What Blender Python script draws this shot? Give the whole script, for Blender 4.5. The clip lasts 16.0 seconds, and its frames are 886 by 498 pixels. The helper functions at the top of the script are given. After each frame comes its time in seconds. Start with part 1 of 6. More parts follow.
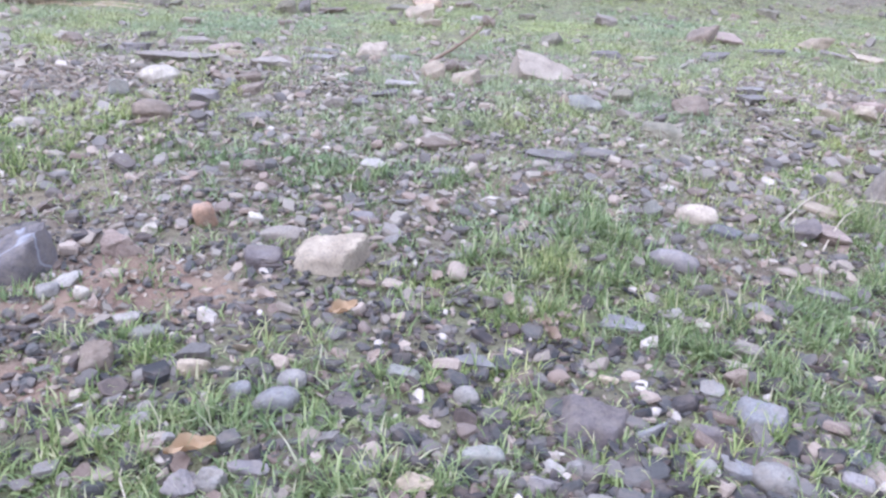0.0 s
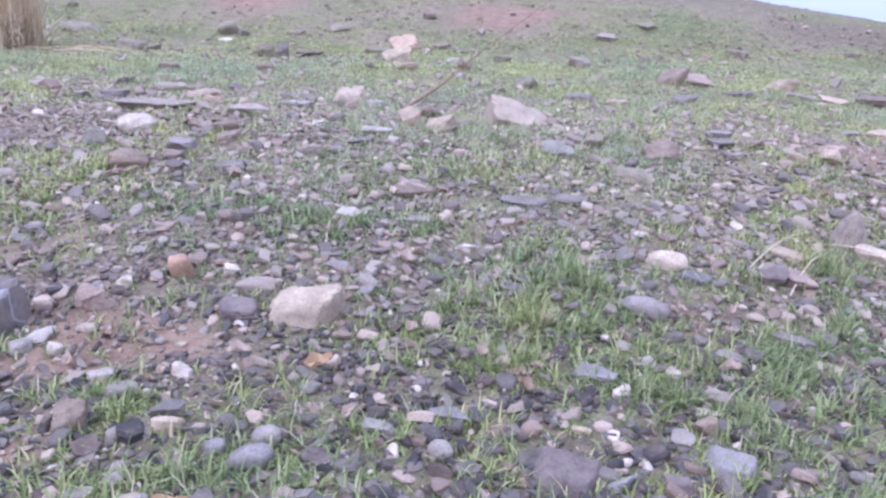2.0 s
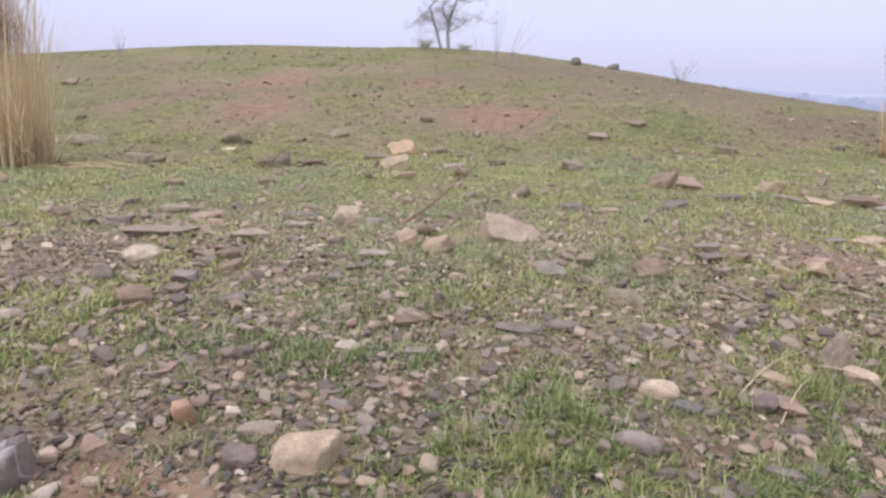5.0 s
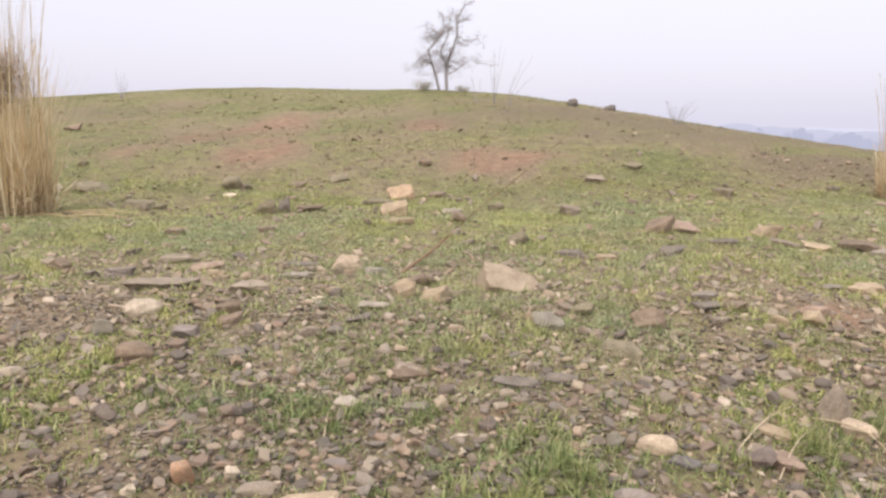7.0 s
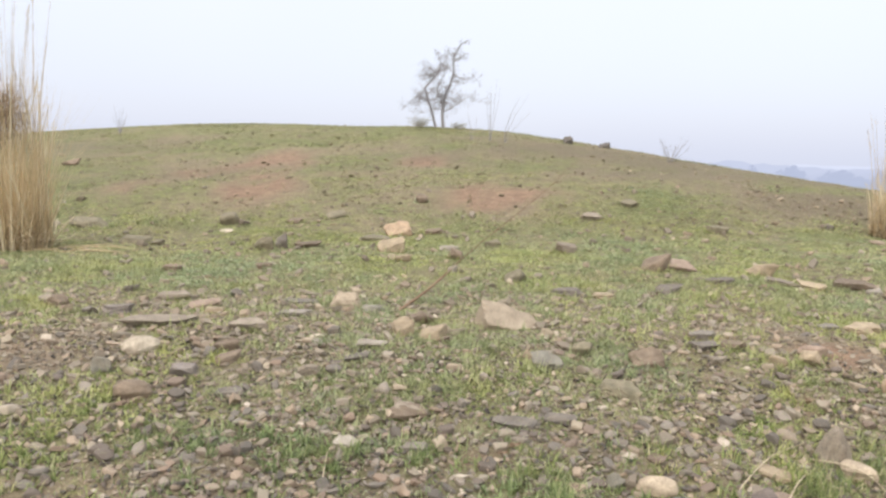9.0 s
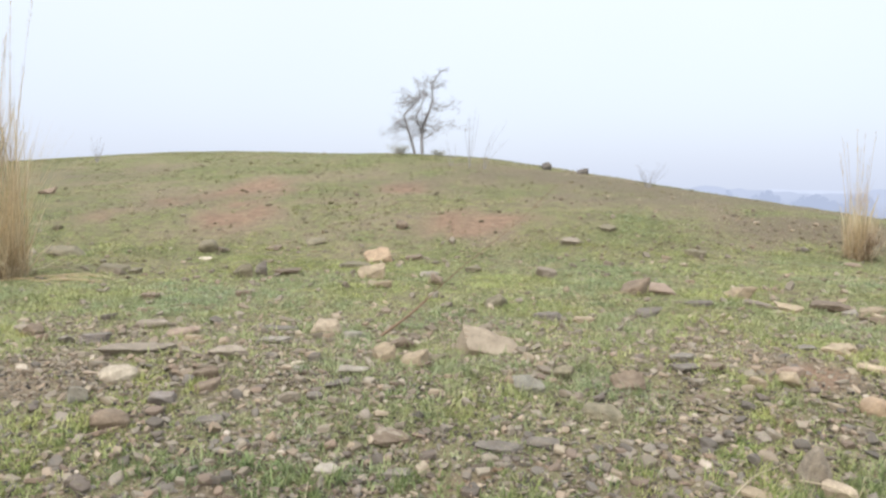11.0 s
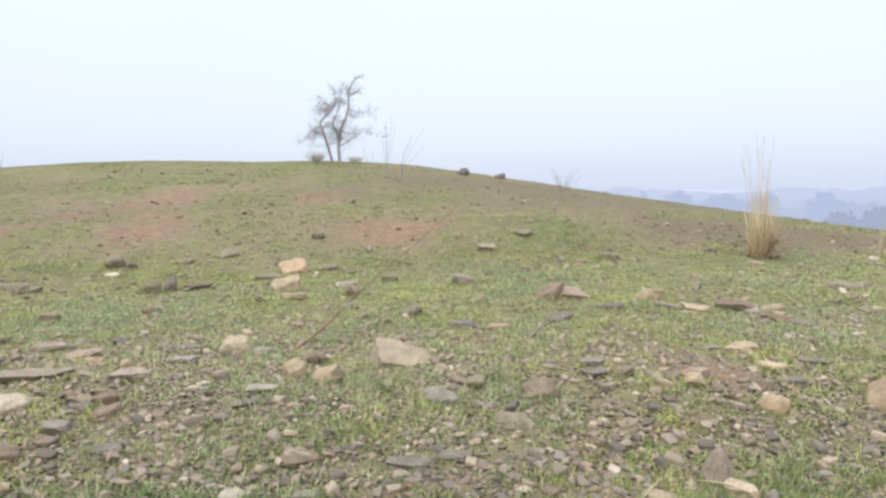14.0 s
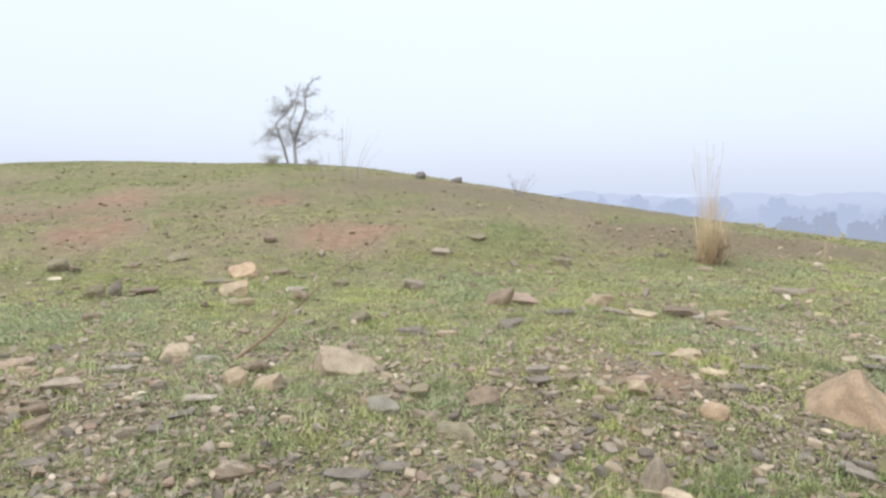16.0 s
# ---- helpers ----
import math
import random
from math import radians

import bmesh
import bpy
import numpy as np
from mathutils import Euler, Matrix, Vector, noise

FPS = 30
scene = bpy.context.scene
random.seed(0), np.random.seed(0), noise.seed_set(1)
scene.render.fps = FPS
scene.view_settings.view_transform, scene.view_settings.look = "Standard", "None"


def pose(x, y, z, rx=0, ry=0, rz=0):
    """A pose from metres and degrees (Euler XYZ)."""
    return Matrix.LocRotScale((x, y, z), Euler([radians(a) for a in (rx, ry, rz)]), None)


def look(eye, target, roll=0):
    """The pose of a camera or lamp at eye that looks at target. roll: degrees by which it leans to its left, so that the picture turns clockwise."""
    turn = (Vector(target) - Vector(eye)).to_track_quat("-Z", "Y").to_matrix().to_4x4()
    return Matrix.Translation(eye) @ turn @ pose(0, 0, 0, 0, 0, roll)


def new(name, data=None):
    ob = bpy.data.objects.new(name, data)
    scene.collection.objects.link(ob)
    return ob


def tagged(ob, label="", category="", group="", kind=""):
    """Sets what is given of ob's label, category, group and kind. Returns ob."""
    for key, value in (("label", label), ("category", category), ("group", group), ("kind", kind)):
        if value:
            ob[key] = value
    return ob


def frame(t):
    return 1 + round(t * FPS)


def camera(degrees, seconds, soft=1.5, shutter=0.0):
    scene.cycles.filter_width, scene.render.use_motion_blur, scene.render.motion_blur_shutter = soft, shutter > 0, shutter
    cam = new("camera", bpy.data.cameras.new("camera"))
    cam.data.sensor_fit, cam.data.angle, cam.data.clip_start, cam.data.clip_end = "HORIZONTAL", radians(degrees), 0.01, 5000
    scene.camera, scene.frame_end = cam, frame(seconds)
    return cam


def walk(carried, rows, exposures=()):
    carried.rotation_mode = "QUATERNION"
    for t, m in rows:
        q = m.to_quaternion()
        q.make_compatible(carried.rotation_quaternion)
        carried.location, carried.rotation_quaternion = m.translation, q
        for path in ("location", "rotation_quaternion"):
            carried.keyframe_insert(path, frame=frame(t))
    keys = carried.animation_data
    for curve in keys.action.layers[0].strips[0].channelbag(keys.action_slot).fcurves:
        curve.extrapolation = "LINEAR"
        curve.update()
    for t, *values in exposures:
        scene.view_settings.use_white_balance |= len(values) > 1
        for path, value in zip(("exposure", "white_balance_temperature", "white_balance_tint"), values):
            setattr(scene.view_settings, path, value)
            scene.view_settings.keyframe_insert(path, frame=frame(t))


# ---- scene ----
cam = camera(57.9, 16.0, soft=2.6)
ROWS = [  # seconds, place in metres, turn in degrees
    (0.0, 0.0062, 0.0105, 1.0722, 70.447, -2.625, 0.16),
    (0.5, 0.0101, 0.0025, 1.0777, 70.857, -2.531, -0.334),
    (1.0, 0.0137, 0.0014, 1.0902, 71.632, -2.556, -0.956),
    (1.5, 0.0184, -0.0011, 1.1053, 72.433, -2.825, -1.407),
    (2.0, 0.0225, -0.0021, 1.1295, 72.927, -2.526, -1.336),
    (2.5, 0.0283, -0.0242, 1.169, 74.184, -1.974, -1.301),
    (3.0, 0.029, -0.0174, 1.2017, 75.098, -1.59, -1.396),
    (3.5, 0.0299, -0.0255, 1.2389, 76.055, -1.44, -1.42),
    (4.0, 0.0332, -0.0316, 1.2755, 77.074, -1.29, -1.421),
    (6.5, 0.0556, -0.0605, 1.405, 80.697, -0.893, -1.495),
    (7.0, 0.0527, -0.0648, 1.4183, 81.373, -0.689, -1.517),
    (7.5, 0.0482, -0.0684, 1.4287, 82.102, -0.672, -1.764),
    (8.0, 0.0413, -0.073, 1.437, 82.673, -0.75, -1.699),
    (8.5, 0.0375, -0.0808, 1.4401, 83.258, -0.943, -1.59),
    (9.0, 0.0314, -0.082, 1.4385, 83.88, -0.986, -1.854),
    (11.5, 0.0286, -0.0892, 1.4299, 86.107, -0.513, -3.867),
    (12.0, 0.0376, -0.0851, 1.4305, 86.299, -0.382, -4.557),
    (12.5, 0.0486, -0.0856, 1.4347, 86.38, -0.197, -5.439),
    (13.0, 0.0636, -0.073, 1.4387, 86.521, -0.16, -6.589),
    (13.5, 0.0783, -0.0673, 1.4474, 86.359, 0.147, -7.659),
    (14.0, 0.1029, -0.0564, 1.4596, 86.187, 0.46, -8.89),
    (14.5, 0.1246, -0.0558, 1.4719, 86.211, 0.56, -9.802),
    (15.0, 0.1492, -0.044, 1.4757, 86.233, 0.444, -10.441),
    (15.5, 0.1723, -0.0381, 1.4803, 86.306, 0.186, -11.146),
    (16.0, 0.1902, -0.0352, 1.4829, 86.354, 0.04, -11.705),
]
LIGHT = [  # seconds, stops, kelvin, tint
    (0.0, 0.43, 4980, 24),
    (1.0, 0.45, 4950, 27),
    (1.5, 0.35, 4965, 30),
    (2.0, 0.31, 4980, 34),
    (2.5, 0.18, 5080, 36),
    (3.0, -0.12, 5000, 36),
    (3.5, -0.22, 5240, 32),
    (4.2, -0.20, 5560, 27),
    (6.3, -0.01, 7050, 22),
    (8.0, 0.04, 6900, 16),
    (9.2, 0.05, 6640, 12),
    (11.5, 0.05, 6440, 10),
    (16.0, 0.05, 6400, 10),
]
walk(cam, [(t, pose(x, y, z, rx, ry, rz)) for t, x, y, z, rx, ry, rz in ROWS], LIGHT)

# ---- world and sun: an overcast, hazy winter day ----
world = bpy.data.worlds.new("overcast_sky")
scene.world = world
world.use_nodes = True
wn, wl = world.node_tree.nodes, world.node_tree.links
wn.clear()
sky = wn.new("ShaderNodeTexSky")
sky.sky_type, sky.sun_disc = "NISHITA", False
sky.sun_elevation, sky.sun_rotation = radians(48), radians(215)
sky.air_density, sky.dust_density = 1.0, 4.0
blue = wn.new("ShaderNodeBackground")
blue.inputs["Strength"].default_value = 0.05
wl.new(sky.outputs["Color"], blue.inputs["Color"])
# the cloud veil: a little whiter overhead, lavender towards the horizon
coord = wn.new("ShaderNodeTexCoord")
split = wn.new("ShaderNodeSeparateXYZ")
wl.new(coord.outputs["Generated"], split.inputs[0])
veil_noise = wn.new("ShaderNodeTexNoise")
veil_noise.inputs["Scale"].default_value, veil_noise.inputs["Detail"].default_value = 1.6, 3.0
wl.new(coord.outputs["Generated"], veil_noise.inputs["Vector"])
wobble = wn.new("ShaderNodeMath")
wobble.operation = "MULTIPLY_ADD"
wobble.inputs[1].default_value = 0.16
wl.new(veil_noise.outputs["Fac"], wobble.inputs[0])
wl.new(split.outputs["Z"], wobble.inputs[2])
veil = wn.new("ShaderNodeValToRGB")
veil.color_ramp.elements[0].position, veil.color_ramp.elements[0].color = 0.02, (0.66, 0.73, 0.92, 1)
veil.color_ramp.elements[1].position, veil.color_ramp.elements[1].color = 0.34, (0.86, 0.90, 0.95, 1)
wl.new(wobble.outputs[0], veil.inputs["Fac"])
cloud = wn.new("ShaderNodeBackground")
# as under real cloud, the zenith is brighter than the horizon
rise = wn.new("ShaderNodeMapRange")
rise.inputs[1].default_value, rise.inputs[2].default_value, rise.inputs[3].default_value, rise.inputs[4].default_value = 0.25, 1.0, 0.92, 2.1
wl.new(split.outputs["Z"], rise.inputs[0])
wl.new(rise.outputs[0], cloud.inputs["Strength"])
wl.new(veil.outputs["Color"], cloud.inputs["Color"])
both = wn.new("ShaderNodeAddShader")
wl.new(blue.outputs[0], both.inputs[0])
wl.new(cloud.outputs[0], both.inputs[1])
wout = wn.new("ShaderNodeOutputWorld")
wl.new(both.outputs[0], wout.inputs["Surface"])

sun_data = bpy.data.lights.new("sun", "SUN")
sun_data.energy, sun_data.angle, sun_data.color = 1.4, radians(25), (1.0, 0.96, 0.90)
sun = new("sun", sun_data)
sun.matrix_basis = look((-6, -8, 12), (0, 0, 0))

# ---- materials ----
def material(name, rough=0.85, spec=0.25):
    m = bpy.data.materials.new(name)
    m.use_nodes = True
    b = m.node_tree.nodes["Principled BSDF"]
    b.inputs["Roughness"].default_value = rough
    b.inputs["Specular IOR Level"].default_value = spec
    return m, m.node_tree.nodes, m.node_tree.links, b


def ramp(nodes, stops, interp="LINEAR"):
    r = nodes.new("ShaderNodeValToRGB")
    r.color_ramp.interpolation = interp
    while len(r.color_ramp.elements) < len(stops):
        r.color_ramp.elements.new(0.5)
    for el, (p, c) in zip(r.color_ramp.elements, stops):
        el.position, el.color = p, (*c, 1)
    return r


def grain(nodes, scale, detail=4.0, rough=0.6):
    n = nodes.new("ShaderNodeTexNoise")
    n.inputs["Scale"].default_value, n.inputs["Detail"].default_value, n.inputs["Roughness"].default_value = scale, detail, rough
    return n


def mixed(nodes, links, fac, a, b, how="MIX"):
    m = nodes.new("ShaderNodeMix")
    m.data_type, m.blend_type = "RGBA", how
    for value, socket in ((fac, m.inputs[0]), (a, m.inputs[6]), (b, m.inputs[7])):
        if isinstance(value, (int, float)):
            socket.default_value = value
        elif isinstance(value, tuple):
            socket.default_value = (*value, 1)
        else:
            links.new(value, socket)
    return m.outputs[2]


def relief(nodes, links, bsdf, height, strength, distance):
    b = nodes.new("ShaderNodeBump")
    b.inputs["Strength"].default_value, b.inputs["Distance"].default_value = strength, distance
    links.new(height, b.inputs["Height"])
    links.new(b.outputs[0], bsdf.inputs["Normal"])


def stone_material(name, dark, light, vein=False):
    dark, light = ([v * w for v, w in zip(c, (0.96, 0.89, 0.78))] for c in (dark, light))
    m, n, l, b = material(name, 0.82, 0.3)
    tc = n.new("ShaderNodeTexCoord")
    info = n.new("ShaderNodeObjectInfo")
    shift = n.new("ShaderNodeVectorMath")
    shift.operation = "MULTIPLY_ADD"
    shift.inputs[1].default_value = (9, 7, 5)
    l.new(info.outputs["Random"], shift.inputs[0])
    l.new(tc.outputs["Object"], shift.inputs[2])
    broad, fine = grain(n, 14, 5), grain(n, 130, 4, 0.7)
    for g in (broad, fine):
        l.new(shift.outputs[0], g.inputs["Vector"])
    base = ramp(n, [(0.3, [v * 0.82 for v in dark]), (0.68, [v * 1.08 for v in light])])
    l.new(broad.outputs["Fac"], base.inputs["Fac"])
    speck = ramp(n, [(0.33, (0.5, 0.48, 0.46)), (0.5, (1, 1, 1)), (0.72, (1.3, 1.27, 1.22))])
    l.new(fine.outputs["Fac"], speck.inputs["Fac"])
    colour = mixed(n, l, 0.7, base.outputs[0], speck.outputs[0], "MULTIPLY")
    tone = n.new("ShaderNodeMapRange")
    tone.inputs[3].default_value, tone.inputs[4].default_value = 0.82, 1.18
    l.new(info.outputs["Random"], tone.inputs[0])
    colour = mixed(n, l, 1.0, colour, tone.outputs[0], "MULTIPLY")
    # dried mud and lichen in blotches
    blotch = grain(n, 32, 3)
    l.new(shift.outputs[0], blotch.inputs["Vector"])
    where = ramp(n, [(0.45, (0.08, 0.08, 0.08)), (0.62, (0.4, 0.4, 0.4))])
    l.new(blotch.outputs["Fac"], where.inputs["Fac"])
    colour = mixed(n, l, where.outputs[0], colour, (0.25, 0.20, 0.145))
    if vein:
        wave = grain(n, 5.5, 1.5)
        l.new(tc.outputs["Object"], wave.inputs["Vector"])
        line = ramp(n, [(0.485, (0, 0, 0)), (0.5, (0.4, 0.4, 0.4)), (0.515, (0, 0, 0))])
        l.new(wave.outputs["Fac"], line.inputs["Fac"])
        colour = mixed(n, l, line.outputs[0], colour, (0.5, 0.5, 0.52))
    l.new(colour, b.inputs["Base Color"])
    relief(n, l, b, fine.outputs["Fac"], 0.5, 0.004)
    return m


STONE = {
    "beige": stone_material("beige_stone", (0.345, 0.29, 0.22), (0.49, 0.43, 0.335)),
    "dark": stone_material("dark_stone", (0.1, 0.095, 0.09), (0.17, 0.16, 0.15)),
    "veined": stone_material("veined_stone", (0.11, 0.10, 0.105), (0.19, 0.175, 0.18), vein=True),
    "purple": stone_material("purple_stone", (0.10, 0.083, 0.083), (0.17, 0.15, 0.15)),
    "taupe": stone_material("taupe_stone", (0.23, 0.20, 0.17), (0.34, 0.31, 0.27)),
    "orange": stone_material("orange_stone", (0.32, 0.20, 0.135), (0.44, 0.30, 0.21)),
    "white": stone_material("white_stone", (0.45, 0.41, 0.345), (0.60, 0.555, 0.48)),
    "rosy": stone_material("rosy_stone", (0.28, 0.215, 0.18), (0.39, 0.315, 0.27)),
    "pale": stone_material("pale_stone", (0.28, 0.265, 0.245), (0.40, 0.385, 0.355)),
    "grey": stone_material("grey_stone", (0.185, 0.175, 0.165), (0.285, 0.275, 0.26)),
    "brown": stone_material("brown_stone", (0.145, 0.115, 0.09), (0.235, 0.19, 0.15)),
    "tan": stone_material("tan_stone", (0.33, 0.275, 0.20), (0.46, 0.395, 0.30)),
    "slate": stone_material("slate_stone", (0.13, 0.125, 0.12), (0.22, 0.21, 0.2)),
    "greenish": stone_material("greenish_stone", (0.18, 0.185, 0.165), (0.275, 0.28, 0.255)),
    "blue": stone_material("blue_stone", (0.165, 0.168, 0.175), (0.265, 0.268, 0.277)),
    "lilac": stone_material("lilac_stone", (0.185, 0.172, 0.175), (0.275, 0.258, 0.26)),
    "mossy": stone_material("mossy_stone", (0.145, 0.14, 0.098), (0.25, 0.235, 0.172)),
    "basalt": stone_material("basalt_stone", (0.06, 0.06, 0.065), (0.11, 0.11, 0.115)),
    "navy": stone_material("navy_stone", (0.085, 0.09, 0.11), (0.14, 0.15, 0.175)),
    "pink": stone_material("pink_stone", (0.38, 0.325, 0.26), (0.50, 0.44, 0.36)),
    "ochre": stone_material("ochre_stone", (0.36, 0.27, 0.195), (0.49, 0.385, 0.285)),
}


def gravel_material(name, whole=True, deep=1.0):
    """Loose chips: mostly slate, some brown and tan, a few white; whole: chosen chip by chip, else by object."""
    m, n, l, b = material(name, 0.8, 0.3)
    pick = n.new("ShaderNodeNewGeometry").outputs["Random Per Island"] if whole else n.new("ShaderNodeObjectInfo").outputs["Random"]
    col = ramp(n, [(0.0, (0.085, 0.079, 0.068)), (0.16, (0.15, 0.138, 0.115)), (0.32, (0.105, 0.088, 0.074)), (0.46, (0.215, 0.195, 0.158)), (0.58, (0.165, 0.125, 0.095)),
                   (0.68, (0.255, 0.225, 0.18)), (0.77, (0.26, 0.19, 0.135)), (0.85, (0.33, 0.275, 0.20)), (0.91, (0.40, 0.32, 0.235)), (0.972, (0.50, 0.435, 0.35))], "CONSTANT")
    l.new(pick, col.inputs["Fac"])
    tc = n.new("ShaderNodeTexCoord")
    fine, mid = grain(n, 160, 4, 0.7), grain(n, 26, 3)
    l.new(tc.outputs["Object"], fine.inputs["Vector"])
    l.new(tc.outputs["Object"], mid.inputs["Vector"])
    speck = ramp(n, [(0.3, (0.65, 0.63, 0.6)), (0.52, (1, 1, 1)), (0.75, (1.2, 1.18, 1.15))])
    l.new(fine.outputs["Fac"], speck.inputs["Fac"])
    colour = mixed(n, l, 0.85, col.outputs[0], speck.outputs[0], "MULTIPLY")
    if 0.9 < deep < 1:  # half dusty
        colour = mixed(n, l, 0.12, colour, (0.43, 0.348, 0.235))
    if deep == 1:  # dusty chips higher on the slope
        colour = mixed(n, l, 0.33, colour, (0.43, 0.348, 0.235))
    if deep < 1:  # damp slate: the dark chips stay dark
        tone = ramp(n, [(0.0, (deep, deep, deep * 1.04)), (0.7, (deep * 1.1, deep * 1.08, deep * 1.1)), (0.92, (0.86, 0.84, 0.84)), (1.0, (1.05, 1.03, 1.02))])
        l.new(pick, tone.inputs["Fac"])
        colour = mixed(n, l, 1.0, colour, tone.outputs[0], "MULTIPLY")
    mud = ramp(n, [(0.45, (0, 0, 0)), (0.72, (0.5, 0.5, 0.5))])
    l.new(mid.outputs["Fac"], mud.inputs["Fac"])
    colour = mixed(n, l, mud.outputs[0], colour, (0.24, 0.18, 0.13))
    l.new(colour, b.inputs["Base Color"])
    relief(n, l, b, fine.outputs["Fac"], 0.45, 0.003)
    return m


GRAVEL, CHIP, SLATE, SHINGLE = gravel_material("gravel"), gravel_material("loose_chip", False, 0.95), gravel_material("slate_gravel", True, 0.51), gravel_material("brown_gravel", True, 0.92)


def clod_material():
    """Stones and clods grown over with turf and dust, one tone each."""
    m, n, l, b = material("clod", 0.95, 0.15)
    pick = n.new("ShaderNodeNewGeometry")
    col = ramp(n, [(0.0, (0.18, 0.15, 0.10)), (0.3, (0.22, 0.20, 0.115)), (0.6, (0.26, 0.22, 0.14)), (0.85, (0.33, 0.27, 0.18)), (1.0, (0.46, 0.39, 0.28))])
    l.new(pick.outputs["Random Per Island"], col.inputs["Fac"])
    tc = n.new("ShaderNodeTexCoord")
    g = grain(n, 60, 4, 0.7)
    l.new(tc.outputs["Object"], g.inputs["Vector"])
    speck = ramp(n, [(0.3, (0.7, 0.68, 0.6)), (0.7, (1.15, 1.15, 1.1))])
    l.new(g.outputs["Fac"], speck.inputs["Fac"])
    l.new(mixed(n, l, 0.8, col.outputs[0], speck.outputs[0], "MULTIPLY"), b.inputs["Base Color"])
    relief(n, l, b, g.outputs["Fac"], 0.5, 0.006)
    return m


CLOD = clod_material()


def dark_clod_material():
    """Dark damp clods and droppings, some half overgrown."""
    m, n, l, b = material("dark_clod", 0.95, 0.15)
    pick = n.new("ShaderNodeNewGeometry")
    col = ramp(n, [(0.0, (0.12, 0.10, 0.066)), (0.5, (0.175, 0.15, 0.097)), (1.0, (0.26, 0.215, 0.15))])
    l.new(pick.outputs["Random Per Island"], col.inputs["Fac"])
    l.new(col.outputs[0], b.inputs["Base Color"])
    g = grain(n, 60, 4, 0.7)
    relief(n, l, b, g.outputs["Fac"], 0.5, 0.006)
    return m


DARK_CLOD = dark_clod_material()


def blade_material(name, stops, thin=0.35, rough=0.6, living=True):
    """Grass and straw: one tone a blade, some light coming through."""
    m, n, l, b = material(name, rough, 0.3)
    pick = n.new("ShaderNodeNewGeometry")
    col = ramp(n, stops)
    l.new(pick.outputs["Random Per Island"], col.inputs["Fac"])
    # neighbours share a tint: some tufts bluish green, some yellowing
    tc = n.new("ShaderNodeTexCoord")
    patch = grain(n, 4.5, 3)
    l.new(tc.outputs["Object"], patch.inputs["Vector"])
    tint = ramp(n, [(0.32, (0.84, 0.90, 0.88)), (0.5, (1, 1, 1)), (0.68, (1.12, 1.08, 0.95))] if living else [(0.3, (0.82, 0.78, 0.74)), (0.6, (1, 1, 1))])
    l.new(patch.outputs["Fac"], tint.inputs["Fac"])
    colour = mixed(n, l, 0.9, col.outputs[0], tint.outputs[0], "MULTIPLY")
    swath = grain(n, 0.75, 2)
    l.new(tc.outputs["Object"], swath.inputs["Vector"])
    drift = ramp(n, [(0.36, (0.88, 0.96, 1.03)), (0.5, (1, 1, 1)), (0.62, (1.07, 1.09, 0.90))])
    l.new(swath.outputs["Fac"], drift.inputs["Fac"])
    if living:
        colour = mixed(n, l, 1.0, colour, drift.outputs[0], "MULTIPLY")
    l.new(colour, b.inputs["Base Color"])
    glow = n.new("ShaderNodeBsdfTranslucent")
    l.new(colour, glow.inputs["Color"])
    mx = n.new("ShaderNodeMixShader")
    mx.inputs[0].default_value = thin
    out = n["Material Output"]
    l.new(b.outputs[0], mx.inputs[1])
    l.new(glow.outputs[0], mx.inputs[2])
    l.new(mx.outputs[0], out.inputs["Surface"])
    return m


GRASS = blade_material("young_grass", [(0.0, (0.135, 0.172, 0.068)), (0.4, (0.245, 0.292, 0.115)), (0.75, (0.365, 0.408, 0.165)), (0.92, (0.45, 0.435, 0.21)), (1.0, (0.59, 0.52, 0.34))])
MEADOW = blade_material("mixed_meadow", [(0.0, (0.272, 0.288, 0.146)), (0.4, (0.357, 0.375, 0.188)), (0.8, (0.432, 0.442, 0.224)), (1.0, (0.53, 0.49, 0.315))])
TURF = blade_material("hill_turf", [(0.0, (0.190, 0.190, 0.09)), (0.4, (0.234, 0.235, 0.113)), (0.75, (0.29, 0.282, 0.147)), (1.0, (0.365, 0.317, 0.2))])
TUSSOCK = blade_material("dark_tussock", [(0.0, (0.085, 0.09, 0.043)), (0.5, (0.14, 0.14, 0.07)), (1.0, (0.22, 0.19, 0.11))], 0.2)
STRAW = blade_material("straw", [(0.0, (0.54, 0.42, 0.25)), (0.35, (0.69, 0.56, 0.35)), (0.8, (0.79, 0.665, 0.445)), (1.0, (0.86, 0.76, 0.56))], 0.42, living=False)
CANE = blade_material("cane", [(0.0, (0.58, 0.48, 0.30)), (1.0, (0.84, 0.74, 0.53))], 0.1, living=False)
TANGLE = blade_material("brown_tangle", [(0.0, (0.20, 0.14, 0.09)), (0.6, (0.34, 0.25, 0.17)), (1.0, (0.50, 0.39, 0.27))], 0.15, living=False)
PLUME = blade_material("seed_plume", [(0.0, (0.55, 0.45, 0.36)), (1.0, (0.72, 0.62, 0.54))], 0.4)
SAGE = blade_material("grey_brush", [(0.0, (0.33, 0.335, 0.28)), (1.0, (0.50, 0.49, 0.42))], 0.3, living=False)
DRY_LEAF = blade_material("dry_leaf", [(0.0, (0.48, 0.29, 0.14)), (1.0, (0.60, 0.41, 0.24))], 0.3)
PALE_LEAF = blade_material("bleached_leaf", [(0.0, (0.48, 0.35, 0.25)), (1.0, (0.58, 0.45, 0.35))], 0.3)
